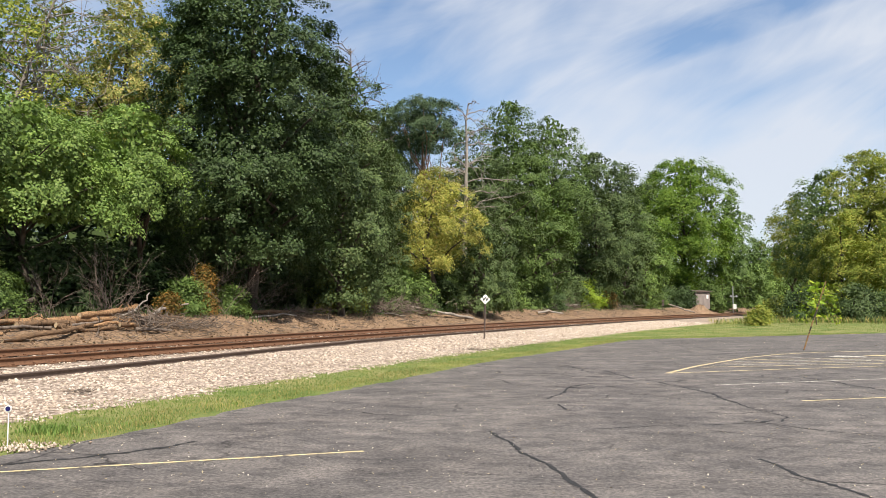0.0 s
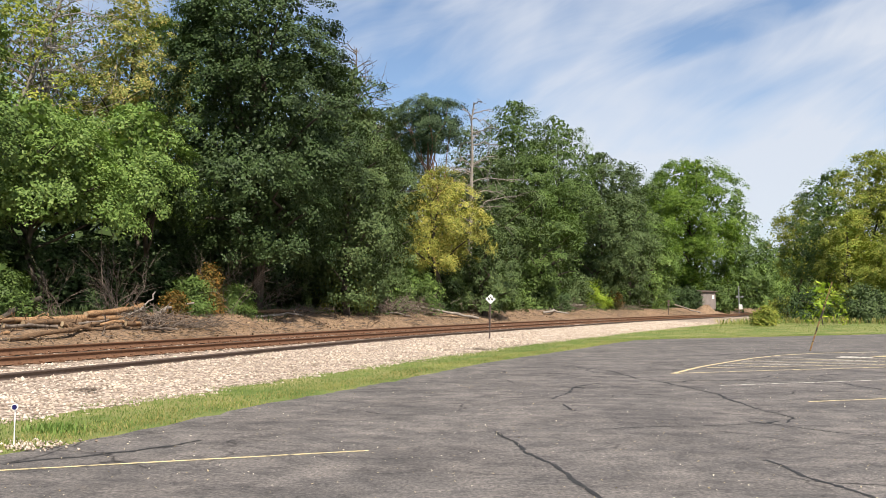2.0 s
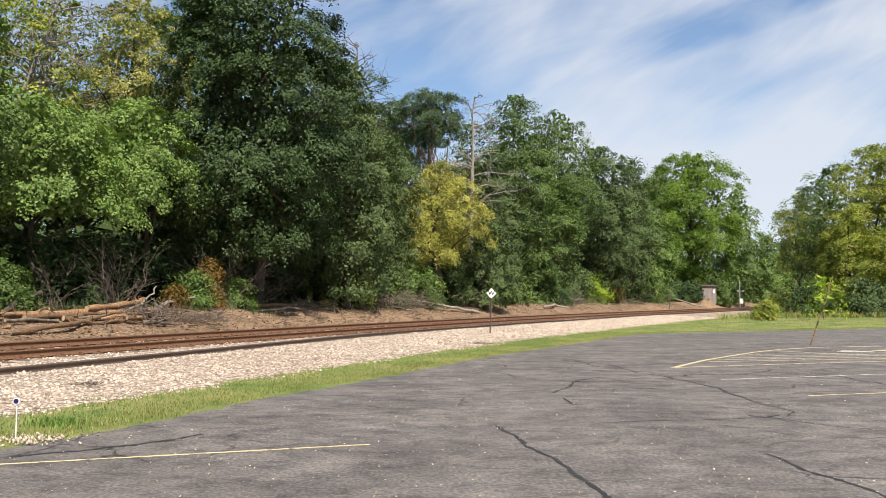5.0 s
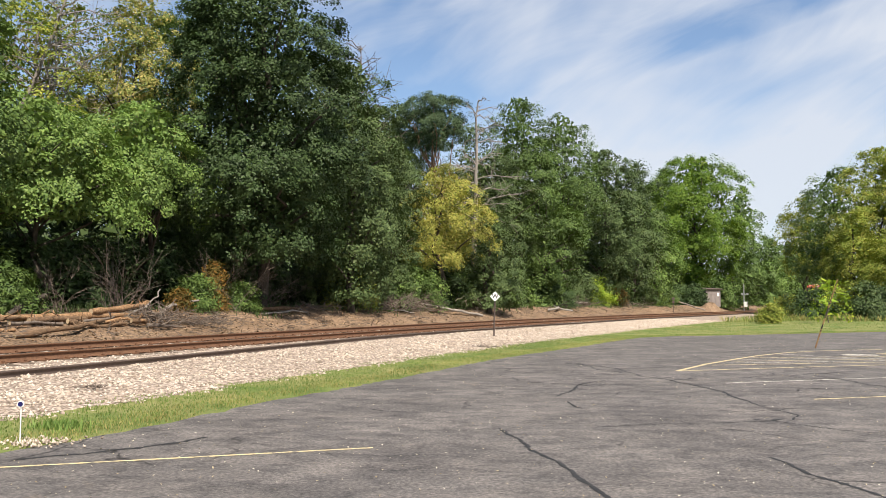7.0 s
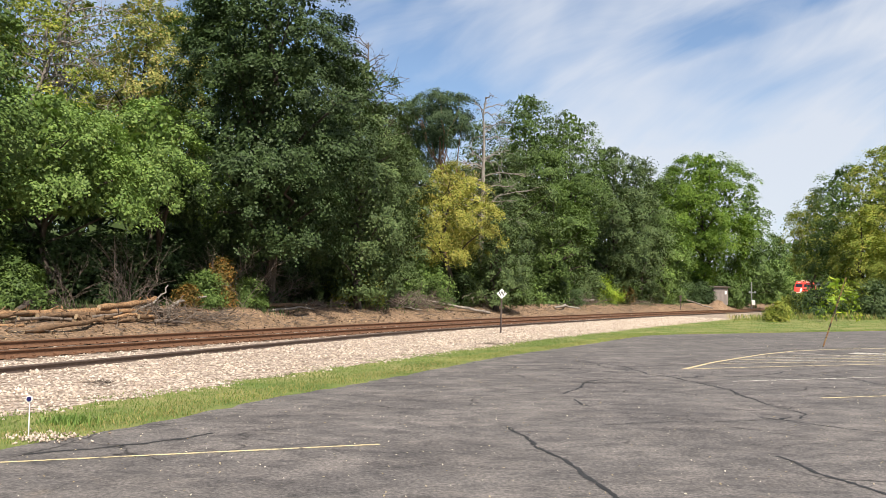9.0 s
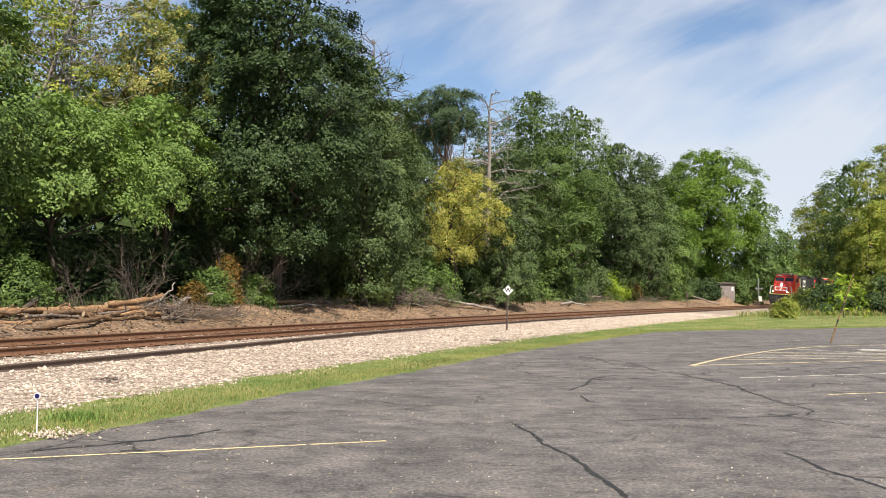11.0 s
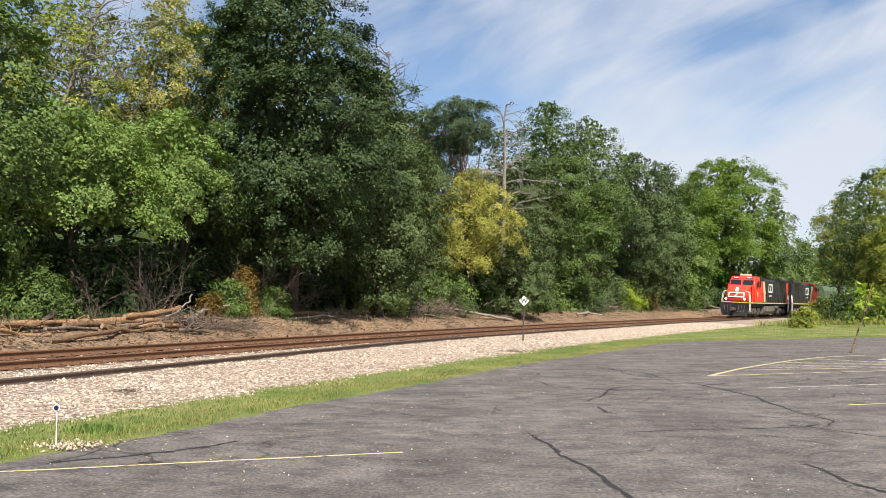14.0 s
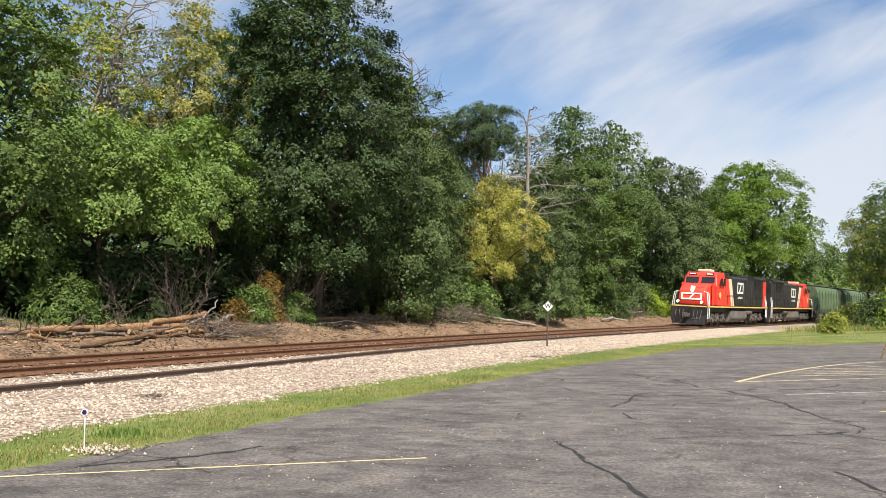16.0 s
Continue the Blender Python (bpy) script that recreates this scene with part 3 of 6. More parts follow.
def crown_points(rng, z0, z1, rx, ry, per, rc, profile, lean, cover, clumps, droop):
    """A crown: leafy pads all over an uneven hull, flat sprays on the pads, leaves on the sprays, and a sparse core."""
    h, R = z1 - z0, (rx + ry) / 2
    ph = rng.rand(4) * 6.28
    grid = np.linspace(0, 1, 80)
    wg = np.maximum(profile(grid), 0.14)
    area = 2 * np.pi * R * h * wg.mean() + 0.5 * np.pi * R * R
    n = clumps or int(cover * area / (np.pi * rc * rc))
    cdf = np.cumsum(wg + 0.15)
    cdf /= cdf[-1]

    def hull(m):
        q, a = np.interp(rng.rand(m), cdf, grid), rng.rand(m) * 2 * np.pi
        lump = 1 + 0.11 * np.sin(3 * a + ph[0] + 5 * q) + 0.08 * np.sin(5 * a - 7 * q + ph[1]) + 0.07 * np.sin(11 * q + 2 * a + ph[2])
        return q, a, np.maximum(profile(q), 0.14) * lump

    def place(q, a, r):
        return np.stack([np.cos(a) * r * rx + lean[0] * q, np.sin(a) * r * ry + lean[1] * q, z0 + q * h], 1)

    def outward(C):
        d = C - np.array([lean[0] * 0.4, lean[1] * 0.4, z0 + h * 0.35])
        d[:, 2] *= 2 * R / max(h, 2 * R)
        return d / (np.linalg.norm(d, axis=1)[:, None] + 1e-6)

    pads = max(9, int(0.95 * area / (np.pi * (0.25 * R) ** 2)))
    q, a, r = hull(pads)
    pr = np.minimum(R * (0.18 + 0.18 * rng.rand(pads)) * np.clip(profile(q), 0.5, 1), h * 0.2)
    B = place(q, a, np.maximum(r - 0.75 * pr / R, 0.05))
    own = rng.choice(pads, n, p=pr ** 2 / (pr ** 2).sum())
    d = unit(rng, n) + outward(B)[own] * 0.8 + np.array([0, 0, 0.5])
    d /= np.linalg.norm(d, axis=1)[:, None]
    C = B[own] + d * (pr[own] * (0.7 + 0.4 * rng.rand(n)))[:, None] * np.array([1, 1, 0.6])
    q, a, r = hull(n)
    kind = rng.rand(n)
    free = place(q, a, r * np.where(kind < 0.9, 0.86 + 0.16 * rng.rand(n), 0.35 + 0.5 * rng.rand(n)))
    C = np.where((kind > 0.74)[:, None], free, C)
    ns = outward(C) * (0.75 + droop) + np.array([0, 0, 0.6 - droop * 0.5]) + rng.randn(n, 3) * 0.28
    ns /= np.linalg.norm(ns, axis=1)[:, None]
    idx = np.repeat(np.arange(n), per)
    m = n * per
    crc = rc * (0.5 + 0.8 * rng.rand(n))
    e = unit(rng, m) * (rng.rand(m) ** 0.5)[:, None]
    e -= ns[idx] * ((e * ns[idx]).sum(1) * 0.5)[:, None]
    P = C[idx] + e * crc[idx][:, None]
    P[:, 2] -= (0.2 + 1.2 * droop) * crc[idx] * (e ** 2).sum(1)
    N = ns[idx] + e * 0.45 + rng.randn(m, 3) * 0.33
    k1 = m // 9
    q, a, r = hull(k1)
    inner = place(q, a, r * np.sqrt(rng.rand(k1)) * 0.55)
    return C, np.concatenate([P, inner]), np.concatenate([N, rng.randn(k1, 3)]), np.concatenate([np.ones(m), np.full(k1, 2.0)])


PROFILES = {
    "vase": lambda q: np.clip(0.4 + 1.15 * q, 0, 1) * np.sqrt(np.clip(1 - (np.maximum(q - 0.5, 0) / 0.52) ** 2, 0.04, 1)),
    "egg": lambda q: np.clip(1 - 0.93 * q ** 3.6, 0.05, 1) ** 0.55 * np.clip(0.72 + q * 1.6, 0, 1),
    "round": lambda q: np.sqrt(np.clip(1 - (2 * q - 0.85) ** 2 / 1.45, 0.02, 1)),
    "dome": lambda q: np.sqrt(np.clip(1 - q ** 2 * 0.93, 0.03, 1)),
    "flat": lambda q: np.clip(0.55 + 0.5 * np.sin(q * 3.1), 0.1, 1),
    "loose": lambda q: 0.5 + 0.45 * np.sin(q * 2.6 + 0.5),
}


def limb(p0, p1, r0, r1, rng, sag=0.1, n=5):
    p0, p1 = np.asarray(p0, float), np.asarray(p1, float)
    q = np.linspace(0, 1, n)[:, None]
    L = np.linalg.norm(p1 - p0)
    pts = p0 + (p1 - p0) * q + rng.randn(n, 3) * L * 0.035 * np.sin(q * np.pi) + np.array([0, 0, 1]) * sag * L * np.sin(q * np.pi)
    return pts, np.linspace(r0, r1, n)


def tree(name, x, y, height, radius, bottom, mat, label, seed, cover=2.4, profile="round", bark=None, trunk=0.22, depth=None, limbs=12, lean=(0, 0), bare=0, over=(0, 0), droop=0.0, fine=1.0, shape=None, clumps=0, per=64, leaf=0):
    """A tree: trunk with limbs, and a crown of clumps of single leaves. bottom: height at which the crown begins."""
    rng = np.random.RandomState(seed)
    z = float(ground_z(x, y)) - 0.1
    thing = tagged(new(name), label, "tree" if height > 4 else "shrub", "trees beside the track" if height > 4 else "shrubs beside the track")
    thing.location = (x, y, z)
    height, bottom = height - z, max(bottom - z, 0.15)
    leaf = leaf or max(0.118, 0.0024 * y) * fine
    cover = cover * (1.2 if y > 55 else 1.0)
    C, P, N, big = crown_points(rng, bottom, height - leaf, radius, depth or radius, per, leaf * 4.5, PROFILES[profile], lean, cover, clumps, droop)
    C[:, :2] += over
    P[:, :2] += over
    if shape is None:
        shape = LEAF_T if y < 50 and not clumps else LEAF_FAR
    part("crown", leaf_cloud("crown", P, N, leaf * big, mat, rng, shape), None, thing)
    top = height * 0.82
    stem = limb((0, 0, 0), (lean[0] + over[0], lean[1] + over[1], top), trunk, trunk * 0.25, rng, 0.0, 9)
    paths = [stem]
    pick = rng.choice(len(C), min(limbs, len(C)), replace=False)
    for j in pick:
        zs = min(max(C[j][2] * 0.62, bottom * 0.4), top * 0.95)
        q = zs / top
        src = np.array([np.interp(zs, stem[0][:, 2], stem[0][:, i]) for i in range(3)])
        paths.append(limb(src, C[j], trunk * (1 - 0.75 * q) * 0.5, 0.02, rng, 0.06))
    for j in range(bare):
        zs = top * rng.uniform(0.45, 1.0)
        src = np.array([np.interp(zs, stem[0][:, 2], stem[0][:, i]) for i in range(3)])
        a = rng.rand() * 6.28
        L = radius * rng.uniform(0.5, 1.1)
        tip = src + np.array([math.cos(a) * L, math.sin(a) * L, L * rng.uniform(-0.1, 0.7)])
        p = limb(src, tip, 0.05, 0.012, rng, 0.03)
        paths.append(p)
        for e in range(5):
            o = p[0][rng.randint(1, 5)]
            paths.append(limb(o, o + rng.randn(3) * L * 0.22, 0.018, 0.006, rng, 0.0, 3))
    V, F = tubes(paths, 7)
    part("trunk", quick_mesh("trunk", V, F, bark or BARK, True), None, thing)
    return thing

# ---- the woods ----
tree("maple_tree", -16.87, 25.0, 13.03, 3.29, 2.81, L_MID, "leafy green maple at the edge of the woods", 11)
tree("maple_tree", -15.15, 30.0, 8.7, 2.95, 4.5, L_BRIGHT, "bright green young maple leaning over cut logs", 12, profile="dome", depth=3.4, cover=3.0, over=(1.0, -2.2), trunk=0.15, fine=0.9)
tree("maple_tree", -12.9, 34.0, 9.5, 2.6, 5.3, L_BRIGHT, "bright green young maple at the edge of the woods", 13, profile="dome", depth=3.3, cover=3.0, over=(0.6, -2.4), trunk=0.15, fine=0.9)
tree("broadleaf_tree", -18.80, 36.0, 16.57, 3.49, 6.84, L_OLIVE, "thinning olive tree hung with bare grey vines", 14, bark=BARK_GREY, bare=26, profile="loose", cover=1.1)
tree("broadleaf_tree", -15.37, 39.0, 17.28, 2.57, 8.09, L_PALE, "tall tree turning yellow behind green maples", 15, fine=0.9, cover=1.9)
tree("maple_tree", -8.95, 38.0, 18.3, 4.4, 3.6, L_DARK, "tall dark green maple with a dense crown", 16, profile="egg", trunk=0.3, cover=3.6, over=(0.35, -1.4))
tree("maple_tree", -14.13, 47.0, 20.50, 4.23, 5.53, L_MID, "leafy green maple at the edge of the woods", 17)
tree("broadleaf_tree", -5.35, 43.0, 14.4, 2.7, 1.9, L_GREY, "green tree overgrown with vines", 18, droop=0.35, cover=2.8)
tree("broadleaf_tree", -4.30, 50.0, 12.01, 2.8, 1.45, L_GREY, "grey-green young tree among vines", 19, profile="vase")
tree("pine_tree", -1.55, 62.0, 17.70, 2.75, 13.3, L_PINE, "old pine with a flat dark crown", 20, profile="flat", bark=BARK_PINE, bare=6, shape=NEEDLES, cover=3.2, fine=0.85)
tree("broadleaf_tree", -4.53, 66.0, 17.87, 3.43, 4.38, L_GREY, "grey-green tree with hanging vines", 21, droop=0.5, cover=2.0, bare=6)
tree("willow_shrub", -0.75, 54.0, 10.75, 3.44, 4.2, L_YELLOW, "rounded tree with golden yellow leaves", 22, profile="egg", fine=0.8)
tree("walnut_tree", 6.03, 75.0, 20.77, 3.43, 7.88, L_MID, "tall light green walnut tree", 23)
tree("walnut_tree", 10.73, 79.0, 19.99, 3.39, 8.22, L_MID, "tall light green walnut tree", 24)
tree("broadleaf_tree", 3.53, 67.0, 14.40, 3.95, 1.41, L_GREY, "grey-green tree in the thicket", 25, profile="vase")
tree("broadleaf_tree", 8.39, 73.0, 12.27, 3.79, 1.39, L_MID, "green tree in the thicket", 26, profile="vase")
tree("elm_tree", 16.22, 88.0, 18.24, 4.57, 1.36, L_GREY, "grey-green elm at the edge of the woods", 27, profile="vase")
tree("elm_tree", 20.90, 94.0, 18.08, 3.39, 1.34, L_GREY, "grey-green elm at the edge of the woods", 28, profile="vase")
tree("maple_tree", 38.13, 128.0, 24.76, 8.4, 2.6, L_SUN, "large round green maple above a small shed", 29, trunk=0.4, profile="vase", cover=3.6)
tree("broadleaf_tree", 24.91, 101.0, 12.17, 3.36, 1.12, L_BRIGHT, "light green young tree", 30, profile="vase")
tree("broadleaf_tree", 53.81, 152.0, 22.26, 5.05, 1.73, L_MID, "green tree beyond the shed", 31)
tree("broadleaf_tree", 45.17, 132.0, 9.48, 3.11, 1.25, L_MID, "green bushy tree beside the shed", 32, profile='dome')
tree("broadleaf_tree", 77.73, 200.0, 17.71, 7.62, 1.09, L_MID, "distant green tree closing the view", 33)
tree("broadleaf_tree", 65.29, 168.0, 10.47, 5.82, 1.16, L_BRIGHT, "light green tree where the track bends away", 34, profile='dome')
tree("broadleaf_tree", 51.34, 118.0, 17.22, 3.92, 6.19, L_OLIVE, "olive green tree across the track", 35)
tree("broadleaf_tree", 44.96, 96.0, 17.30, 4.39, 3.00, L_MID, "green tree at the end of the lot", 36)
tree("broadleaf_tree", 45.34, 86.0, 18.22, 5.48, 1.66, L_OLIVE, "broad olive tree turning yellow", 37)
tree("broadleaf_tree", 49.76, 82.0, 19.55, 6.25, 1.66, L_OLIVE, "broad olive tree turning yellow", 38)
tree("broadleaf_tree", 39.13, 80.0, 10.80, 2.88, 0.82, L_OLIVE, "yellow-green tree at the end of the lot", 39, profile='dome')
tree("broadleaf_tree", 41.91, 76.0, 9.28, 3.79, 0.60, L_OLIVE, "yellow-green tree at the end of the lot", 40, profile='dome')
tree("broadleaf_tree", 2.5, 56.5, 8.3, 2.2, 1.43, L_GREY, "grey-green bushy tree below a snag", 41, profile="dome")
tree("broadleaf_tree", -6.40, 70.0, 18.86, 2.81, 7.46, L_GREY, "grey-green tree hung with vines", 42)
tree("broadleaf_tree", 1.44, 74.0, 17.80, 2.67, 7.29, L_GREY, "thin grey-green tree behind a snag", 43, cover=1.4, profile='loose')
tree("broadleaf_tree", 85.35, 205.0, 18.11, 5.96, 1.07, L_MID, "distant green tree closing the view", 44)
tree("broadleaf_tree", -23.35, 50.0, 19.98, 5.89, 7.16, L_MID, "green tree deeper in the woods", 45, cover=0.8, profile='loose')
tree("broadleaf_tree", -24.85, 42.0, 19.65, 4.36, 6.27, L_MID, "green tree deeper in the woods", 46, cover=0.8, profile='loose')
tree("broadleaf_tree", -10.56, 60.0, 19.51, 4.99, 5.37, L_GREY, "grey-green tree deeper in the woods", 47)
tree("broadleaf_tree", 0.93, 84.0, 15.62, 6.40, 3.98, L_GREY, "grey-green tree deeper in the woods", 48)
tree("broadleaf_tree", 16.28, 104.0, 16.81, 9.37, 4.56, L_MID, "green tree deeper in the woods", 49)
tree("broadleaf_tree", 36.47, 140.0, 22.08, 6.79, 5.59, L_MID, "green tree deeper in the woods", 50)


# ---- train materials ----
def body_paint(name, c, dirty, rough=0.4, amount=0.35):
    """Gloss paint with road dust that gathers in blotches and streaks."""
    q = Mat(name, rough, 0, 0.5)
    g = q.noise(1.6, 7, 0.65, q.obj, (1.5, 0.8, 0.45))
    f2 = q.ramp(g, (0.42, (0, 0, 0)), (0.75, (amount, amount, amount)))
    q.color(q.mix(f2, c, dirty))
    q.roughness(q.ramp(g, (0.3, (rough, rough, rough)), (0.7, (0.75, 0.75, 0.75))))
    return q.m


RED = body_paint("loco_red", (0.72, 0.045, 0.025), (0.45, 0.10, 0.06), 0.35, 0.25)
BLACK = body_paint("loco_black", (0.014, 0.014, 0.016), (0.055, 0.05, 0.046), 0.4, 0.6)
CREAM = body_paint("loco_cream", (0.75, 0.6, 0.42), (0.5, 0.38, 0.26), 0.5, 0.4)
WHITE = body_paint("loco_white", (0.8, 0.79, 0.76), (0.55, 0.5, 0.45), 0.5, 0.4)
STRIPE = body_paint("sill_stripe", (0.75, 0.5, 0.12), (0.4, 0.3, 0.15), 0.5, 0.4)
RUNGEAR = body_paint("running_gear", (0.07, 0.062, 0.055), (0.2, 0.17, 0.145), 0.8, 0.8)
TANK = body_paint("fuel_tank", (0.12, 0.11, 0.1), (0.26, 0.23, 0.2), 0.8, 0.8)
# green set dark: tree shade over the car is put into the paint
GREEN_CAR = body_paint("hopper_green", (0.085, 0.14, 0.07), (0.05, 0.05, 0.035), 0.65, 0.9)
GREY_CAR = body_paint("hopper_grey", (0.22, 0.23, 0.22), (0.12, 0.09, 0.07), 0.6, 0.9)
k = Mat("cab_glass", 0.08, 0, 0.4)
k.color((0.02, 0.024, 0.03))
CAB_GLASS = k.m
k = Mat("headlight_glow", 0.3)
k.color((0.9, 0.85, 0.7))
k.b.inputs["Emission Color"].default_value = (1.0, 0.85, 0.6, 1)
k.b.inputs["Emission Strength"].default_value = 6.0
LAMP = k.m


def bars(bm, rects, plane, at):
    """Thin raised rectangles (centre a, centre z, width, height, slant degrees) on an end ('y') or a side ('x')."""
    for a, z, w, h, rot in rects:
        if plane == "y":
            box(bm, (w, 0.016, h), (a, at, z), (0, rot, 0))
        else:
            box(bm, (0.016, w, h), (at, a, z), (rot, 0, 0))
    return bm


def wheelset(parent, y):
    bm = bmesh.new()
    cyl(bm, 0.09, 1.5, axis="x", seg=10)
    for sx in (-1, 1):
        cyl(bm, 0.52, 0.13, (sx * 0.76, 0, 0), "x", 24)
        cyl(bm, 0.57, 0.03, (sx * 0.69, 0, 0), "x", 24)
        for a in range(4):
            box(bm, (0.02, 0.1, 0.5), (sx * 0.83, 0, 0), (45 * a, 0, 0))
    ob = part("wheelset", bm, RUNGEAR, parent, "dusty steel wheels on an axle")
    ob.location = (0, y, 0.52 - parent.location.z)
    return ob


def truck(thing, y, axles, long):
    bm = bmesh.new()
    for sx in (-1, 1):
        prism(bm, [(-long / 2, 0.55), (-long / 2, 0.8), (-long / 4, 0.95), (long / 4, 0.95), (long / 2, 0.8), (long / 2, 0.55), (long / 4, 0.42), (-long / 4, 0.42)], "x", sx * 0.92, sx * 1.12)
        for ya in axles:
            box(bm, (0.2, 0.42, 0.42), (sx * 1.17, ya, 0.55), (0, 0, 0), 0.05)
            cyl(bm, 0.13, 0.16, (sx * 1.31, ya, 0.55), "x", 12)
            for e in (-0.3, 0.3):
                cyl(bm, 0.09, 0.34, (sx * 1.16, ya + e, 0.9), "z", 10)
        for ya in (-long * 0.26, long * 0.26):
            cyl(bm, 0.1, 0.5, (sx * 1.22, ya, 0.85), "y", 10)
            box(bm, (0.1, 0.5, 0.3), (sx * 1.2, ya, 0.5), (12, 0, 0), 0.02)
    box(bm, (1.7, long * 0.75, 0.28), (0, 0, 0.85), (0, 0, 0), 0.04)
    ob = part("truck", bm, RUNGEAR, thing, "dusty truck frame")
    ob.location = (0, y, 0)
    return ob, [wheelset(ob, ya) for ya in axles]


def rail_tube(bm_paths, name, mat, thing, label=""):
    V, F = tubes(bm_paths, 6)
    return part(name, quick_mesh(name, V, F, mat, True), None, thing, label)


def locomotive(rear):
    thing = tagged(new("locomotive"), "red, black and cream diesel locomotive with a wide nose", "locomotive", "cars of the train")
    # frame and walkway
    bm = bmesh.new()
    box(bm, (3.0, 21.2, 0.16), (0, 0, 1.62), (0, 0, 0), 0.02)
    box(bm, (2.2, 20.6, 0.36), (0, 0, 1.38), (0, 0, 0), 0.03)
    part("frame", bm, BLACK, thing)
    for sx in (-1, 1):
        part("sill_stripe", box(bmesh.new(), (0.016, 21.0, 0.1), (sx * 1.512, 0, 1.62)), STRIPE, thing, "yellow edge stripe")
    part("sill_stripe", box(bmesh.new(), (2.9, 0.016, 0.09), (0, 10.612, 1.62)), STRIPE, thing, "yellow edge stripe")
    # nose: wide, with a sloped top and chamfered sides
    bm = bmesh.new()
    prism(bm, [(7.6, 1.7), (10.0, 1.7), (10.05, 2.2), (9.85, 2.95), (9.4, 3.28), (7.6, 3.62)], "x", -1.28, 1.28)
    for vv in bm.verts:
        if vv.co.y > 9.0:
            vv.co.x *= 0.84
    bmesh.ops.bevel(bm, geom=bm.edges[:], offset=0.09, segments=3, affect="EDGES", profile=0.5)
    part("nose", bm, RED, thing, "rounded red nose", True)
    # cab
    bm = bmesh.new()
    prism(bm, [(4.9, 1.7), (7.7, 1.7), (7.9, 3.35), (7.45, 4.3), (7.1, 4.55), (5.0, 4.6), (4.9, 4.4)], "x", -1.5, 1.5)
    for vv in bm.verts:
        if vv.co.z > 4.25:
            vv.co.x *= 0.84
    bmesh.ops.bevel(bm, geom=bm.edges[:], offset=0.07, segments=2, affect="EDGES", profile=0.5)
    part("cab", bm, RED, thing, "red cab", False)
    for sx in (-1, 1):
        win = part("windshield", box(bmesh.new(), (1.12, 0.05, 0.70), (0, 0, 0), (0, 0, 0), 0.012), CAB_GLASS, thing, "dark slanted windshield pane")
        win.matrix_basis = pose(sx * 0.67, 7.76, 3.78, 25, 0, 0)
        fr = bmesh.new()
        for a in (-1, 1):
            box(fr, (1.24, 0.09, 0.06), (0, 0, a * 0.38), (0, 0, 0), 0.01)
            box(fr, (0.06, 0.09, 0.8), (a * 0.59, 0, 0), (0, 0, 0), 0.01)
        part("window_frame", fr, RED, win)
        part("number_board", box(bmesh.new(), (0.7, 0.09, 0.2), (sx * 0.72, 7.44, 4.36), (28, 0, 0), 0.02), BLACK, thing, "black number board")
        part("number_bar", box(bmesh.new(), (0.5, 0.02, 0.09), (sx * 0.72, 7.49, 4.38), (28, 0, 0)), WHITE, thing, "pale bar on the number board")
        sw = part("side_window", box(bmesh.new(), (0.03, 0.62, 0.62), (sx * 1.505, 6.55, 3.75), (0, 0, 0), 0.01), CAB_GLASS, thing, "dark cab side window")
        part("side_window", box(bmesh.new(), (0.03, 0.5, 0.62), (sx * 1.505, 5.7, 3.75), (0, 0, 0), 0.01), CAB_GLASS, thing, "dark cab side window")
        part("mirror", box(bmesh.new(), (0.18, 0.06, 0.4), (sx * 1.62, 7.1, 3.75), (0, 0, 0), 0.01), BLACK, thing)
        # lamps low on the nose
        dl = part("ditch_light", cyl(bmesh.new(), 0.13, 0.14, (sx * 0.98, 10.42, 1.98), "y", 16), BLACK, thing, "ditch light housing")
        part("lens", cyl(bmesh.new(), 0.105, 0.02, (sx * 0.98, 10.5, 1.98), "y", 16), LAMP, dl, "lit white lens")
        # cab door seam and grab irons
        part("cab_door", box(bmesh.new(), (0.03, 0.7, 1.9), (sx * 1.29, 8.3, 2.65) if sx > 0 else (sx * 1.29, 8.3, 2.65), (0, 0, 0), 0.01), RED, thing, "red cab door")
        # round railway emblem is a plain gold disc
        part("crest", cyl(bmesh.new(), 0.27, 0.02, (sx * 1.512, 7.0, 2.6), "x", 20), STRIPE, thing, "plain gold disc")
    hl = part("headlight", box(bmesh.new(), (0.34, 0.16, 0.56), (0, 9.72, 3.02), (28, 0, 0), 0.04), WHITE, thing, "headlight housing")
    for e in (-0.13, 0.13):
        part("lens", cyl(bmesh.new(), 0.1, 0.03, (0, 9.85 - e * 0.45, 3.04 + e), "y", 14), LAMP, hl, "lit white lens")
    part("nose_door", box(bmesh.new(), (0.7, 0.03, 0.02), (-0.5, 9.6, 3.2), (28, 0, 0)), BLACK, thing, "dark bar on the nose")
    # white herald on the nose: plain outlined shapes
    bm = bmesh.new()
    bars(bm, [(0, 2.66, 1.7, 0.12, 0), (0, 2.2, 1.7, 0.12, 0), (0.8, 2.43, 0.13, 0.5, 0), (-0.8, 2.43, 0.13, 0.5, 0), (0.0, 2.43, 0.13, 0.6, -40)], "y", 10.06)
    bmesh.ops.transform(bm, matrix=Matrix.Translation((0, 10.0, 2.2)) @ Matrix.Rotation(radians(10), 4, "X") @ Matrix.Translation((0, -10.0, -2.2)), verts=bm.verts[:])
    part("herald", bm, WHITE, thing, "plain white outlined emblem")
    # long hood with its doors, radiator wings, and the red rear
    bm = bmesh.new()
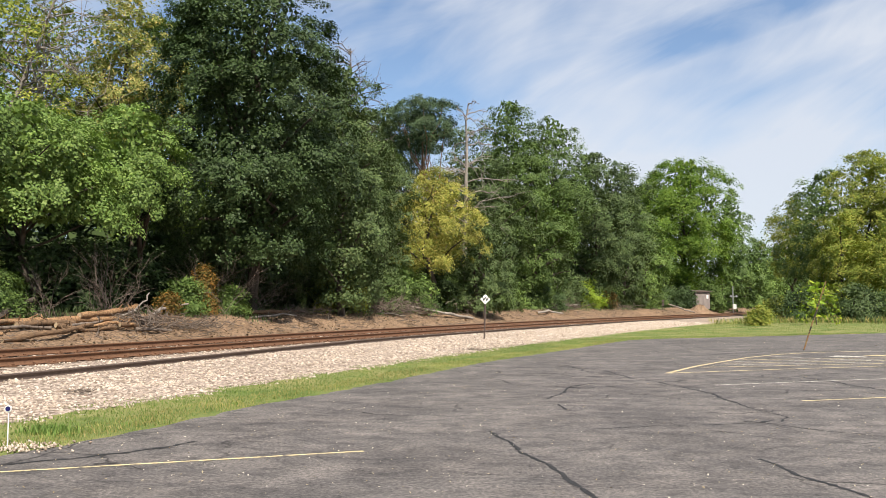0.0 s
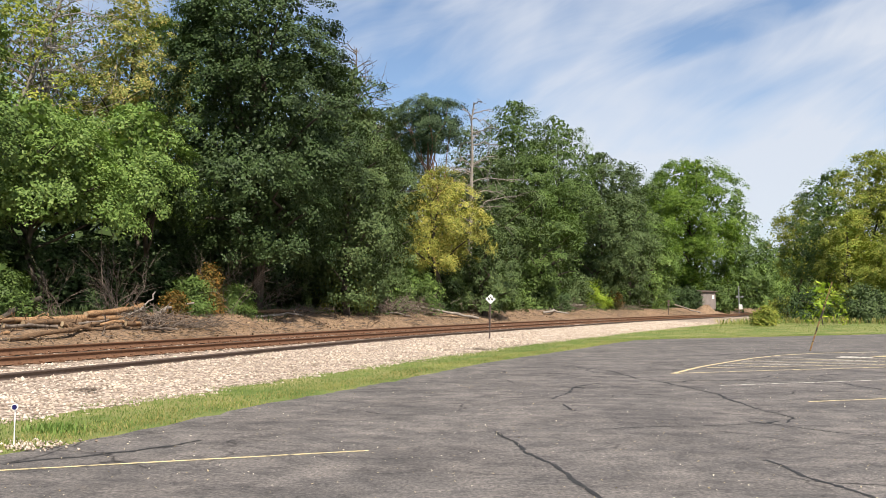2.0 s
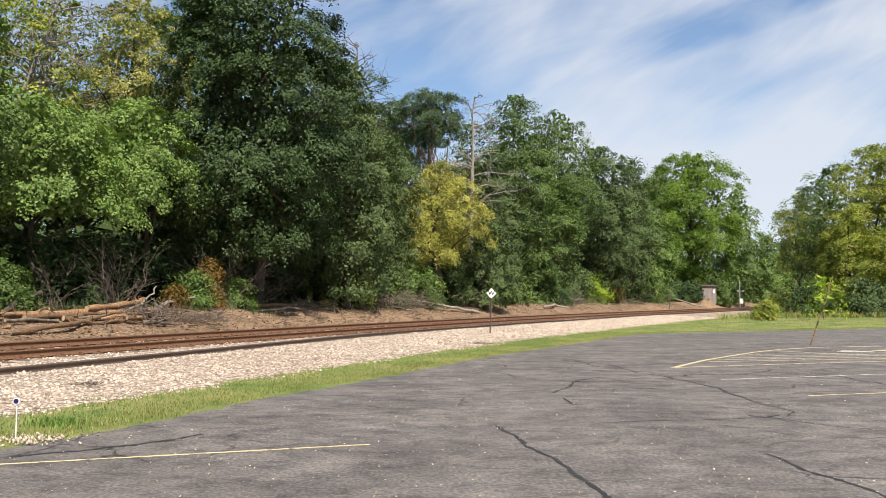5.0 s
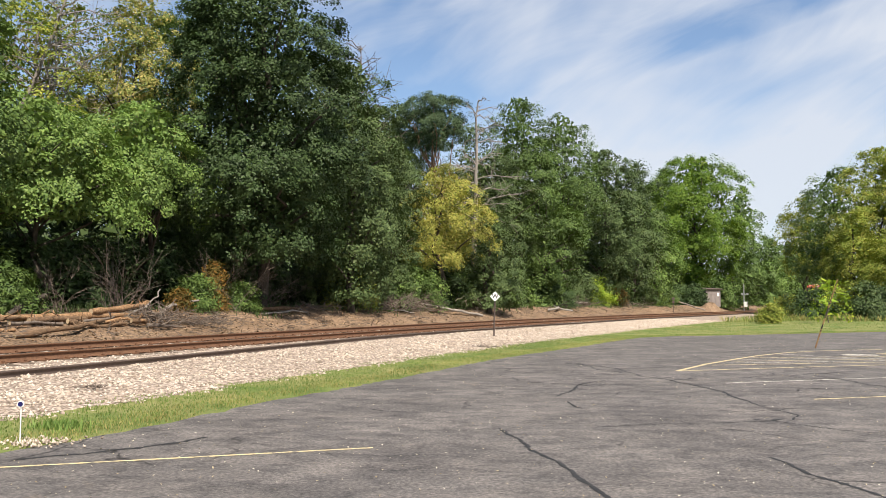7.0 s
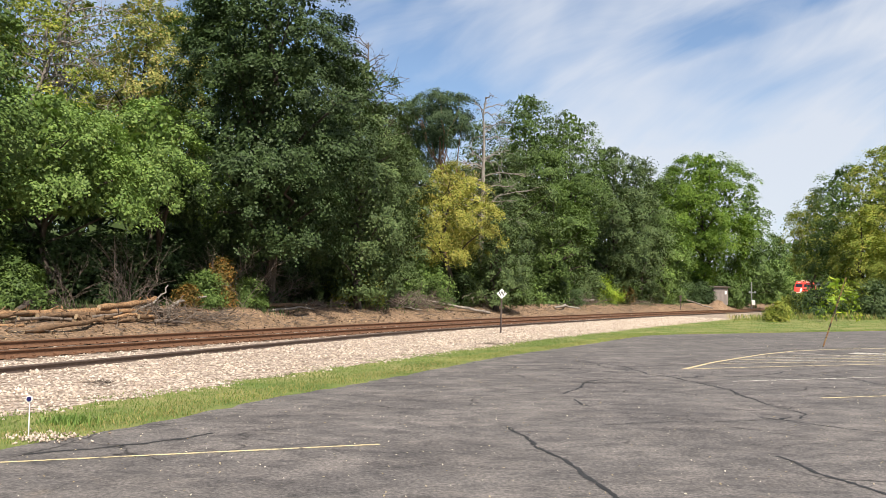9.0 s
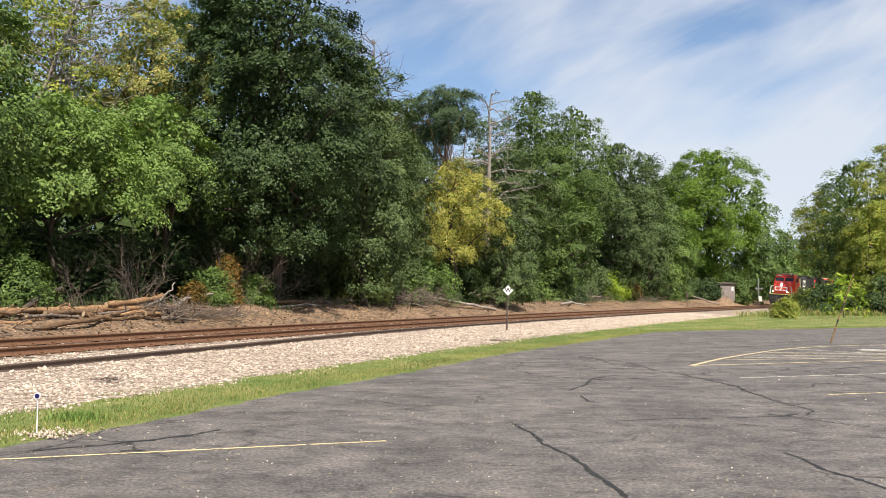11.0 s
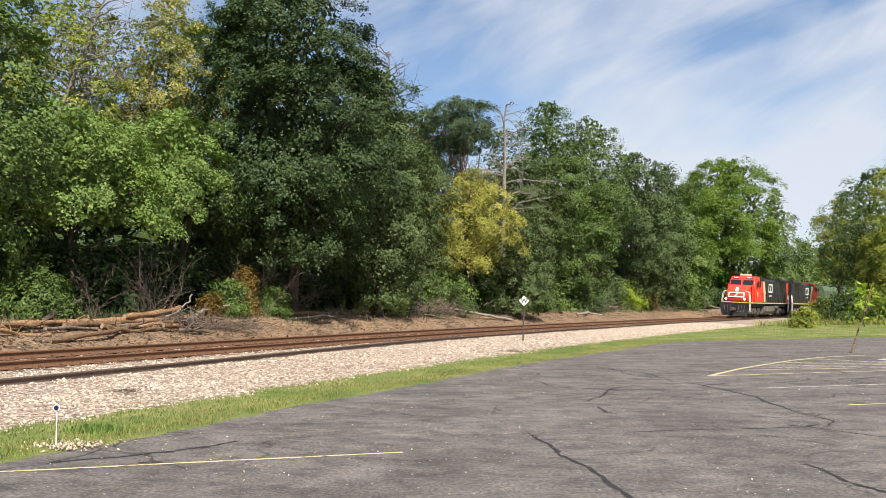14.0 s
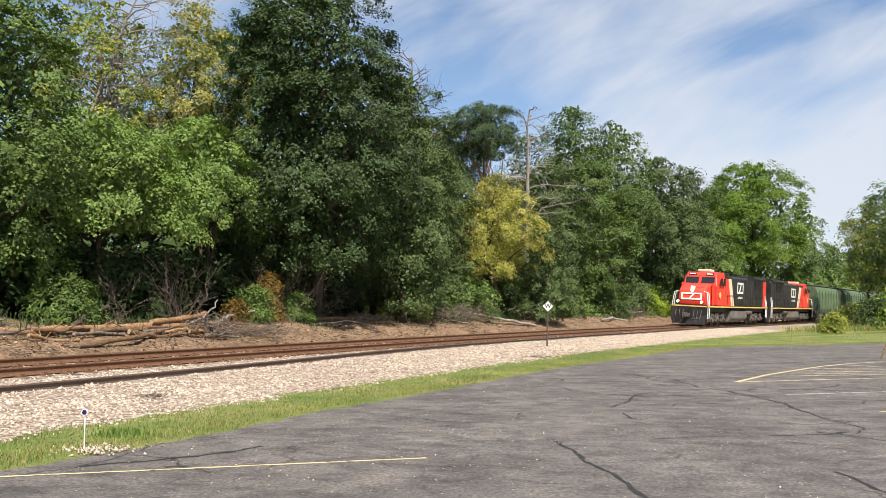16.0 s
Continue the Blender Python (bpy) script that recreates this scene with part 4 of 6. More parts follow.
    prism(bm, [(-1.02, 1.7), (1.02, 1.7), (1.06, 4.15), (0.85, 4.42), (-0.85, 4.42), (-1.06, 4.15)], "y", -8.9, 4.95)
    part("hood", bm, BLACK, thing, "black engine hood")
    # full-height panels beside the cab carry the slanted colours
    for sx in (-1, 1):
        bm = bmesh.new()
        prism(bm, [(4.95, 1.7), (4.95, 4.35), (2.9, 4.35), (1.6, 1.7)], "x", sx * 1.06, sx * 1.36)
        part("side_panel", bm, BLACK, thing, "black equipment box behind the cab")
        bm = bmesh.new()
        prism(bm, [(4.9, 1.72), (4.9, 4.1), (4.1, 4.1), (3.0, 1.72)], "x", sx * 1.362, sx * 1.392)
        part("red_band", bm, RED, thing, "red slanted panel")
        bm = bmesh.new()
        prism(bm, [(4.1, 4.1), (3.1, 4.1), (2.0, 1.72), (3.0, 1.72)], "x", sx * 1.364, sx * 1.394)
        part("cream_band", bm, CREAM, thing, "cream slanted stripe")
        # herald in plain shapes, and lettering bars under it
        bm = bmesh.new()
        bars(bm, [(0.0, 3.8, 2.0, 0.17, 0), (0.0, 2.95, 2.0, 0.17, 0), (0.95, 3.38, 0.2, 1.0, 0), (-0.95, 3.38, 0.2, 1.0, 0), (0.0, 3.38, 0.2, 1.0, 36)], "x", sx * 1.396)
        part("herald", bm, WHITE, thing, "plain white outlined emblem")
        for e in range(6):
            part("lettering_bar", box(bmesh.new(), (0.016, 0.16, 0.2), (sx * 1.396, 0.75 - e * 0.3, 2.5)), WHITE, thing, "small white bar")
        bm = bmesh.new()
        prism(bm, [(2.88, 1.7), (2.88, 4.2), (-8.9, 4.2), (-8.9, 1.7)], "x", sx * 1.05, sx * 1.358)
        part("side_panel", bm, BLACK, thing, "black hood side")
        for e in range(11):
            part("hood_door", box(bmesh.new(), (0.03, 0.82, 1.7), (sx * 1.37, 1.4 - e * 0.95, 2.75), (0, 0, 0), 0.008), BLACK, thing)
        bm = bmesh.new()
        for e in range(12):
            box(bm, (0.05, 2.6, 0.05), (sx * 1.385, -6.6, 3.2 + e * 0.085), (0, 25 * sx, 0))
        part("radiator_grille", bm, BLACK, thing, "black radiator grille")
        bm = bmesh.new()
        prism(bm, [(sx * 0.9, 4.2), (sx * 1.36, 4.2), (sx * 1.5, 4.42), (sx * 1.42, 4.62), (sx * 0.9, 4.62)], "y", -9.6, -4.7)
        part("radiator_wing", bm, BLACK, thing)
        # stanchions and hand rails in white at the steps, black along the walkway
        pts = []
        for y0 in (10.3, -10.2):
            g = 1 if y0 > 0 else -1
            for q in (0, 0.42):
                pts.append(([(sx * 1.46, y0 - g * q, 0.6), (sx * 1.47, y0 - g * q, 1.9), (sx * 1.36, y0 - g * (q + 0.1), 2.75), (sx * 1.1, y0 - g * (q + 0.1), 2.85)], [0.035] * 4))
        for one in pts:
            rail_tube([one], "hand_rail", WHITE, thing, "white tubular hand rail")
        pts = [([(sx * 1.46, -9.6, 2.68), (sx * 1.46, 4.8, 2.68)], [0.018] * 2)]
        for e in range(9):
            pts.append(([(sx * 1.46, -9.5 + e * 1.75, 1.7), (sx * 1.46, -9.5 + e * 1.75, 2.68)], [0.016] * 2))
        rail_tube(pts, "walkway_rail", BLACK, thing)
        for yy in (10.1, -10.1):
            bm = bmesh.new()
            for e in range(4):
                box(bm, (0.32, 0.62, 0.05), (sx * 1.3, yy, 0.5 + e * 0.3), (0, 0, 0), 0.01)
            box(bm, (0.04, 0.05, 1.25), (sx * 1.46, yy - 0.32, 1.0))
            box(bm, (0.04, 0.05, 1.25), (sx * 1.46, yy + 0.32, 1.0))
            part("step_ladder", bm, BLACK, thing)
    bm = bmesh.new()
    prism(bm, [(-1.38, 1.7), (1.38, 1.7), (1.38, 4.2), (1.1, 4.45), (-1.1, 4.45), (-1.38, 4.2)], "y", -10.15, -8.9)
    part("rear_hood", bm, rear, thing, "rear end of the hood")
    bm = bmesh.new()
    bars(bm, [(0.5, 3.2, 0.14, 0.9, 0), (-0.1, 3.2, 0.14, 0.9, 0), (-0.5, 2.4, 0.14, 1.1, 20)], "y", -10.165)
    part("herald", bm, WHITE, thing, "plain white outlined emblem")
    # roof gear
    part("air_conditioner", box(bmesh.new(), (1.1, 1.1, 0.22), (0, 6.1, 4.7), (0, 0, 0), 0.05), CREAM, thing, "cream roof unit")
    bm = bmesh.new()
    for yy in (-5.6, -7.2, -8.6):
        cyl(bm, 0.62, 0.12, (0, yy, 4.66), "z", 20)
    box(bm, (1.7, 5.0, 0.2), (0, -7.1, 4.52), (0, 0, 0), 0.03)
    part("roof_fans", bm, BLACK, thing)
    part("exhaust_stack", box(bmesh.new(), (0.9, 0.5, 0.3), (0, 0.6, 4.54), (0, 0, 0), 0.04), BLACK, thing)
    bm = bmesh.new()
    for e in (-0.18, 0, 0.18):
        cyl(bm, 0.05, 0.5, (e - 0.4, 4.4, 4.6), "y", 10, 0.1)
    part("horn", bm, BLACK, thing)
    # below the frame
    bm = bmesh.new()
    prism(bm, [(-1.4, 0.62), (-1.05, 0.28), (1.05, 0.28), (1.4, 0.62), (1.4, 1.3), (-1.4, 1.3)], "y", -2.6, 2.9)
    bmesh.ops.bevel(bm, geom=bm.edges[:], offset=0.05, segments=2, affect="EDGES")
    part("fuel_tank", bm, TANK, thing, "dusty grey fuel tank")
    for sx in (-1, 1):
        part("air_tank", cyl(bmesh.new(), 0.2, 2.2, (sx * 1.25, -3.4, 1.15), "y", 12), RUNGEAR, thing)
    for yy, g in ((10.55, 1), (-10.55, -1)):
        bm = bmesh.new()
        prism(bm, [(-1.5, 0.95), (1.5, 0.95), (1.5, 1.55), (-1.5, 1.55)], "y", yy - 0.06, yy + 0.06)
        part("pilot_beam", bm, BLACK, thing)
        bm = bmesh.new()
        prism(bm, [(-1.45, 0.95), (1.45, 0.95), (1.3, 0.14), (0.2, 0.12), (-0.2, 0.12), (-1.3, 0.14)], "y", yy - 0.04, yy + 0.1)
        for vv in bm.verts:
            if vv.co.z < 0.2:
                vv.co.y += g * 0.22 * (1.5 - abs(vv.co.x))
        part("snow_plow", bm, BLACK, thing, "dusty black snow plow")
        bm = bmesh.new()
        box(bm, (0.28, 0.7, 0.3), (0, yy + g * 0.4, 0.88), (0, 0, 0), 0.04)
        box(bm, (0.4, 0.22, 0.36), (0.04, yy + g * 0.72, 0.88), (0, 0, 12), 0.06)
        part("coupler", bm, RUNGEAR, thing)
        pts = []
        for e in (-1.05, -0.75, -0.45, 0.45, 0.75, 1.05):
            pts.append(([(e, yy + g * 0.06, 1.3), (e, yy + g * 0.22, 0.95), (e * 0.9, yy + g * 0.2, 0.55), (e * 0.7, yy + g * 0.3, 0.62)], [0.03] * 4))
        for one in pts:
            rail_tube([one], "air_hose", RUNGEAR, thing)
    sets = []
    for yy in (6.75, -6.75):
        t, ws = truck(thing, yy, (-1.85, 0, 1.85), 5.0)
    return thing


def hopper_car(paint, label):
    thing = tagged(new("hopper_car"), label, "railway car", "cars of the train")
    bm = bmesh.new()
    ring = [(-1.35, 1.15), (-1.55, 1.6), (-1.6, 2.6), (-1.5, 3.7), (-1.15, 4.35), (-0.6, 4.5), (0.6, 4.5), (1.15, 4.35), (1.5, 3.7), (1.6, 2.6), (1.55, 1.6), (1.35, 1.15)]
    prism(bm, ring, "y", -7.9, 7.9)
    part("body", bm, paint, thing)
    for e in range(9):
        for sx in (-1, 1):
            part("rib", box(bmesh.new(), (0.06, 0.1, 2.9), (sx * 1.6, -7.2 + e * 1.8, 2.6), (0, 0, 0), 0.01), paint, thing)
    bm = bmesh.new()
    for e in range(3):
        prism(bm, [(-2.4 + e * 5 - 5, 1.2), (2.4 + e * 5 - 5, 1.2), (0.5 + e * 5 - 5, 0.4), (-0.5 + e * 5 - 5, 0.4)], "x", -1.25, 1.25)
    part("discharge_bays", bm, paint, thing)
    bm = bmesh.new()
    box(bm, (1.5, 15.4, 0.06), (0, 0, 4.66), (0, 0, 0), 0.01)
    for e in range(9):
        box(bm, (1.0, 1.2, 0.1), (0, -6.8 + e * 1.7, 4.6), (0, 0, 0), 0.03)
    part("roof_walk", bm, GREY_CAR, thing)
    bm = bmesh.new()
    for yy in (-8.4, 8.4):
        box(bm, (2.9, 1.2, 0.3), (0, yy, 1.2), (0, 0, 0), 0.03)
        box(bm, (0.3, 1.0, 0.3), (0, yy * 1.08, 0.88), (0, 0, 0), 0.03)
        for sx in (-1, 1):
            box(bm, (0.08, 0.08, 3.1), (sx * 1.4, yy * 1.06, 2.7))
            for e in range(7):
                box(bm, (0.5, 0.04, 0.04), (sx * 1.2, yy * 1.065, 1.5 + e * 0.4))
    part("end_platform", bm, RUNGEAR, thing)
    for yy in (-6.3, 6.3):
        truck(thing, yy, (-0.88, 0.88), 2.7)
    return thing


loco_a = locomotive(RED)
loco_b = locomotive(BLACK)
tagged(loco_b, "trailing red and black diesel locomotive running backwards")
hopper_a = hopper_car(GREEN_CAR, "faded green covered hopper car streaked with rust and painted shade")
hopper_b = copy_thing(hopper_a, pose(0, 0, 0))
hopper_c = copy_thing(hopper_a, pose(0, 0, 0))


def nose_s(t):
    """Where the front of the train is along the line at t seconds."""
    q = 16.0 - t
    return 65.6 + 12.75 * q - 0.155 * q * q


def car_pose(s, half, backwards):
    """Stands a car on the line by its two truck centres, leaning with the banked track."""
    x0, y0, _ = on_track(s - half)
    x1, y1, _ = on_track(s + half)
    yaw = math.atan2(-(x0 - x1), y0 - y1)
    bank = math.degrees(math.atan2(Z_HIGH - Z_LOW, 1.505))
    m = pose((x0 + x1) / 2, (y0 + y1) / 2, (Z_LOW + Z_HIGH) / 2, 0, 0, math.degrees(yaw)) @ pose(0, 0, 0, 0, -bank, 0)
    return m @ pose(0, 0, 0, 0, 0, 180) if backwards else m


def motions():
    cars = ((loco_a, 10.0, 6.75, False), (loco_b, 32.4, 6.75, True), (hopper_a, 53.1, 6.3, False), (hopper_b, 71.7, 6.3, False), (hopper_c, 90.3, 6.3, False))
    for car, back, half, flip in cars:
        walk(car, [(t / 2, car_pose(nose_s(t / 2) + back, half, flip)) for t in range(33)])
        for tr in car.children:
            for w in tr.children:
                if not w.name.startswith("wheelset"):
                    continue
                at = w.location.copy()
                rows = []
                for f in range(0, 481, 2):
                    roll = (nose_s(0) - nose_s(f / 30)) / 0.52 * (1 if flip else -1)
                    rows.append((f / 30, Matrix.Translation(at) @ Matrix.Rotation(roll, 4, "X")))
                walk(w, rows)


# ---- undergrowth along the edge of the woods ----
def shrub(x, y, height, radius, mat, label, seed, per=46, leaf=0.185, clumps=50, name="shrub", bottom=0.15, shape="dome"):
    g = float(ground_z(x, y))
    return tree(name, x, y, g + height, radius, g + bottom, mat, label, seed, clumps=clumps, per=per, leaf=leaf, trunk=0.04, limbs=5, profile=shape)


SHRUBS = [shrub(*[float(v) for v in on_track(44 + 7 * j, -8.8)[:2]], 2.6 + 0.35 * (j % 3), 1.9 + 0.3 * (j % 2), m, lab, 200 + j, shape="loose")
          for j, (m, lab) in enumerate(((L_MID, "green undergrowth shrub at the foot of the woods"), (L_DARK, "dark green undergrowth shrub at the foot of the woods"),
                                        (L_GREY, "grey-green undergrowth shrub at the foot of the woods"), (L_BRIGHT, "bright green undergrowth shrub at the foot of the woods")))]
rs = random.Random(5)
sv = -2.0
while sv < 128:
    gap = 1.5 + sv * 0.018
    near = sv < 33
    for row, u0 in enumerate((-10.6, -12.6) if near else (-8.6, -11.0)):
        s1 = sv + rs.uniform(-0.4, 0.4) + row * 0.7
        u1 = u0 + rs.uniform(-0.8, 0.8) - 0.01 * s1
        x, y, _ = on_track(s1, u1)
        # mostly dark-leaved picks near and behind: crown shade put into leaf colour
        src = SHRUBS[rs.choice((1, 1, 1, 2) if near or row else (0, 1, 2, 2, 3))]
        copy_thing(src, pose(float(x), float(y), float(ground_z(x, y)) - 0.1, rs.uniform(-6, 6), rs.uniform(-6, 6), rs.uniform(0, 360)))
    sv += gap
# autumn-tinted and lit bushes behind the logs
for s1, u1, h1, r1, m1, lab, sd in ((22.2, -6.9, 1.7, 0.85, L_MID, "bright green bush behind cut logs", 240), (24.6, -6.7, 1.35, 0.8, L_BRIGHT, "yellow-green bush beside the dirt bank", 241),
                                   (23.1, -6.8, 2.1, 0.42, L_RUST, "bush with orange and brown leaves", 242), (13.6, -7.2, 1.6, 1.1, L_MID, "low bright maple shoots over cut logs", 243),
                                   (37.5, -7.4, 2.6, 1.7, L_GREY, "grey-green bush beside the dirt bank", 245), (41.5, -7.6, 3.2, 1.9, L_MID, "green bush beside the dirt bank", 255), (45.0, -7.6, 3.0, 1.9, L_DARK, "dark green bush beside the dirt bank", 256), (48.5, -7.8, 3.0, 1.8, L_MID, "green bush beside the dirt bank", 257),
                                   (34.5, -7.4, 2.6, 1.5, L_OLIVE, "olive bush beside the dirt bank", 246), (56, -7.4, 3.4, 2.1, L_MID, "rounded green bush covered with vines", 247),
                                   (51, -7.4, 1.8, 1.5, L_GREY, "grey-green bush beside the dirt bank", 248), (80, -8.4, 3.2, 1.8, L_LIME, "light yellow-green bush beside the bank", 249), (84, -8.2, 2.4, 1.5, L_RUST, "small bush turning brown", 250),
                                   (66, -7.8, 3.4, 2.2, L_DARK, "dark green bush at the foot of the woods", 251), (20.6, -6.4, 0.9, 0.22, L_RUST, "small bush with orange leaves", 252)):
    x, y, _ = on_track(s1, u1)
    shrub(float(x), float(y), h1, r1, m1, lab, sd, leaf=0.105 if s1 < 30 else 0.14, per=60, clumps=90)


def woods_behind():
    """The depth of the woods: one mass of leaves far back between the trunks."""
    rng = np.random.RandomState(77)
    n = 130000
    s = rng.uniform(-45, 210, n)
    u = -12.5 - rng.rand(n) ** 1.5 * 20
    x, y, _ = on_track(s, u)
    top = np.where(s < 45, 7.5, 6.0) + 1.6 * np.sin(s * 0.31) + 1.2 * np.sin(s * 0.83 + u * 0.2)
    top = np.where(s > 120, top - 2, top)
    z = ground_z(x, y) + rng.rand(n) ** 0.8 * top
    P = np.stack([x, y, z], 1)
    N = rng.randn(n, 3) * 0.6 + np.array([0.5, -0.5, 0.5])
    # dark leaf colour stands in for the shade inside the woods
    tagged(new("far_woods", leaf_cloud("far_woods", P, N, 0.58, L_DARK, rng, LEAF_FAR)), "dense foliage deep in the woods, tinted dark for shade", "woods", kind="stuff")
    # beyond the bend, and behind the trees at the end of the lot
    n = 22000
    x = rng.uniform(40, 190, n)
    y = rng.uniform(125, 290, n)
    near = offset_of(x, y)
    keep = (np.abs(near) > 7) & (x / y > 0.36)
    x, y = x[keep], y[keep]
    z = ground_z(x, y) + rng.rand(len(x)) ** 0.9 * (10 + 2.5 * np.sin(x * 0.17) + 2 * np.sin(y * 0.23))
    tagged(new("far_woods", leaf_cloud("far_woods", np.stack([x, y, z], 1), rng.randn(len(x), 3) * 0.6 + np.array([0.2, -0.6, 0.5]), 1.5, L_MID, rng)), "distant green woods beyond the bend", "woods", kind="stuff")


woods_behind()


def twigs(name, x, y, height, spread, n, mat, label, seed, flat=0.0, thick=0.02):
    """A bare bush or a heap of brush: many thin forked stems."""
    rng = np.random.RandomState(seed)
    paths = []
    for _ in range(n):
        a = rng.rand() * 6.28
        if flat:
            p0 = np.array([rng.randn() * spread * 0.55, rng.randn() * spread * 0.55, rng.rand() * height * 0.5])
            tip = p0 + np.array([math.cos(a) * spread * rng.uniform(0.3, 0.9), math.sin(a) * spread * rng.uniform(0.3, 0.9), rng.uniform(-0.15, 0.6) * height])
        else:
            p0 = np.array([rng.randn() * spread * 0.22, rng.randn() * spread * 0.22, 0])
            r = spread * math.sqrt(rng.rand())
            tip = np.array([math.cos(a) * r, math.sin(a) * r, height * rng.uniform(0.3, 1.0) * (1 - 0.4 * (r / spread) ** 2)])
        p = limb(p0, tip, thick, thick * 0.3, rng, 0.05 if flat else 0.1, 6)
        paths.append(p)
        for _k in range(3 if flat else 6):
            o = p[0][rng.randint(2, 5)]
            d = (tip - p0) * rng.uniform(0.15, 0.35) + rng.randn(3) * spread * 0.17
            paths.append(limb(o, o + d, thick * 0.5, thick * 0.2, rng, 0, 3))
    V, F = tubes(paths, 4)
    V[:, 2] = np.maximum(V[:, 2], 0.0)
    ob = tagged(new(name, quick_mesh(name, V, F, mat, True)), label, "brush", "dead brush beside the track", "stuff" if flat else "")
    ob.location = (x, y, float(ground_z(x, y)) - 0.03)
    return ob


for s1, u1, h1, r1, n1, fl, lab, sd in ((17.6, -6.3, 3.0, 1.7, 26, 0, "bare grey-brown bush at the edge of the woods", 1), (15.6, -7.2, 2.4, 1.3, 14, 0, "bare grey-brown bush at the edge of the woods", 8),
                                       (23.8, -6.7, 3.3, 2.4, 30, 0, "bare leafless bush at the edge of the woods", 2), (27.0, -7.6, 2.6, 2.2, 24, 0, "bare leafless bush at the edge of the woods", 9),
                                       (17.6, -4.9, 0.85, 0.8, 80, 1, "heap of grey roots and broken branches", 3), (19.6, -4.7, 0.5, 1.1, 110, 1, "low heap of broken branches on dirt", 4),
                                       (38.5, -6.4, 1.1, 1.3, 130, 1, "tangle of dead brush on the bank", 5), (36.0, -6.2, 0.9, 1.2, 90, 1, "tangle of dead brush on the bank", 6),
                                       (47.5, -6.6, 1.4, 1.2, 60, 1, "tangle of dead brush on the bank", 7), (68, -6.6, 1.1, 1.8, 70, 1, "pile of cut branches on the bank", 10), (29.5, -6.3, 0.5, 1.2, 60, 1, "low heap of broken branches on dirt", 11),
                                       (85, -7.0, 1.0, 1.8, 60, 1, "pile of cut branches on the bank", 12), (10.0, -6.4, 0.8, 0.9, 50, 1, "heap of grey roots and broken branches", 13), (42.5, -6.9, 1.3, 1.3, 80, 1, "tangle of dead brush on the bank", 14)):
    x, y, _ = on_track(s1, u1)
    twigs("dead_bush" if not fl else "brush_pile", float(x), float(y), h1, r1, n1, TWIG, lab, sd, fl, (0.012 if not fl else 0.026 if h1 > 0.7 else 0.014) if s1 < 30 else 0.024)

# scraps lying on the ballast
for x, y, z, spread, n1, sd, lab in ((-5.85, 13.35, 0.185, 0.17, 30, 61, "small scatter of dead twigs on ballast"), (0.98, 26.1, 0.17, 0.4, 9, 62, "dead stick lying on the ballast")):
    scrap = twigs("twig_scatter", x, y, 0.025, spread, n1, TWIG, lab, sd, 1, 0.012)
    scrap.location.z = z

# ---- cut logs on the bank ----
k = Mat("cut_log", 0.85, 0, 0.2)
f = k.noise(4, 7, 0.65, k.obj, (0.35, 5, 5))
k.color(k.ramp(f, (0.32, (0.09, 0.055, 0.035)), (0.5, (0.25, 0.145, 0.075)), (0.72, (0.44, 0.28, 0.16)))).bump(f, 0.5, 0.02)
LOG_TAN = k.m
k = Mat("log_brown_bark", 0.9, 0, 0.15)
f = k.noise(5, 7, 0.7, k.obj, (1.5, 1.5, 4))
k.color(k.ramp(f, (0.32, (0.06, 0.04, 0.027)), (0.55, (0.16, 0.10, 0.06)), (0.75, (0.33, 0.21, 0.12)))).bump(f, 0.8, 0.03)
LOG_BROWN = k.m
k = Mat("log_end", 0.8, 0, 0.2)
k.color(k.ramp(k.noise(12, 4), (0.3, (0.28, 0.2, 0.12)), (0.7, (0.45, 0.34, 0.22))))
LOG_END = k.m


def log(sa, ua, sb, ub, ra, rb, mat, label, lift_a=0.0, lift_b=0.0, seed=0, bend=0.05):
    """A log or bough between two places given along the line, with sawn ends and a few stubs."""
    rng = np.random.RandomState(seed)
    xa, ya, _ = on_track(sa, ua)
    xb, yb, _ = on_track(sb, ub)
    p0 = np.array([xa, ya, ground_z(xa, ya) + ra * 0.8 + lift_a], float)
    p1 = np.array([xb, yb, ground_z(xb, yb) + rb * 0.8 + lift_b], float)
    L = np.linalg.norm(p1 - p0)
    n = 9
    q = np.linspace(0, 1, n)[:, None]
    pts = p0 + (p1 - p0) * q + np.cumsum(rng.randn(n, 3) * L * (bend + 0.06) * 0.12, axis=0) * np.array([1, 1, 0.4]) * np.sin(q * np.pi)
    rad = np.linspace(ra, rb, n) * (1 + 0.12 * rng.randn(n))
    paths = [(pts - p0, rad)]
    for _ in range(3):
        o = pts[rng.randint(1, n - 1)] - p0
        paths.append(limb(o, o + np.array([rng.randn() * 0.2, rng.randn() * 0.2, 0.22]), ra * 0.3, ra * 0.15, rng, 0, 3))
    V, F = tubes(paths, 10)
    thing = tagged(new("log", quick_mesh("log", V, F, mat, True)), label, "log", "logs on the bank")
    thing.location = p0
    for j, e in ((0, 1), (n - 1, -1)):
        d = Vector((pts[1] - pts[0]) if j == 0 else (pts[n - 1] - pts[n - 2])).normalized()
        bm = bmesh.new()
        bmesh.ops.create_circle(bm, cap_ends=True, segments=10, radius=rad[j] * 0.97)
        end = part("sawn_end", bm, LOG_END, thing, "pale sawn end of the log")
        end.matrix_basis = Matrix.Translation(Vector(pts[j] - p0) - d * 0.01 * e) @ d.to_track_quat("Z", "Y").to_matrix().to_4x4()
    return thing


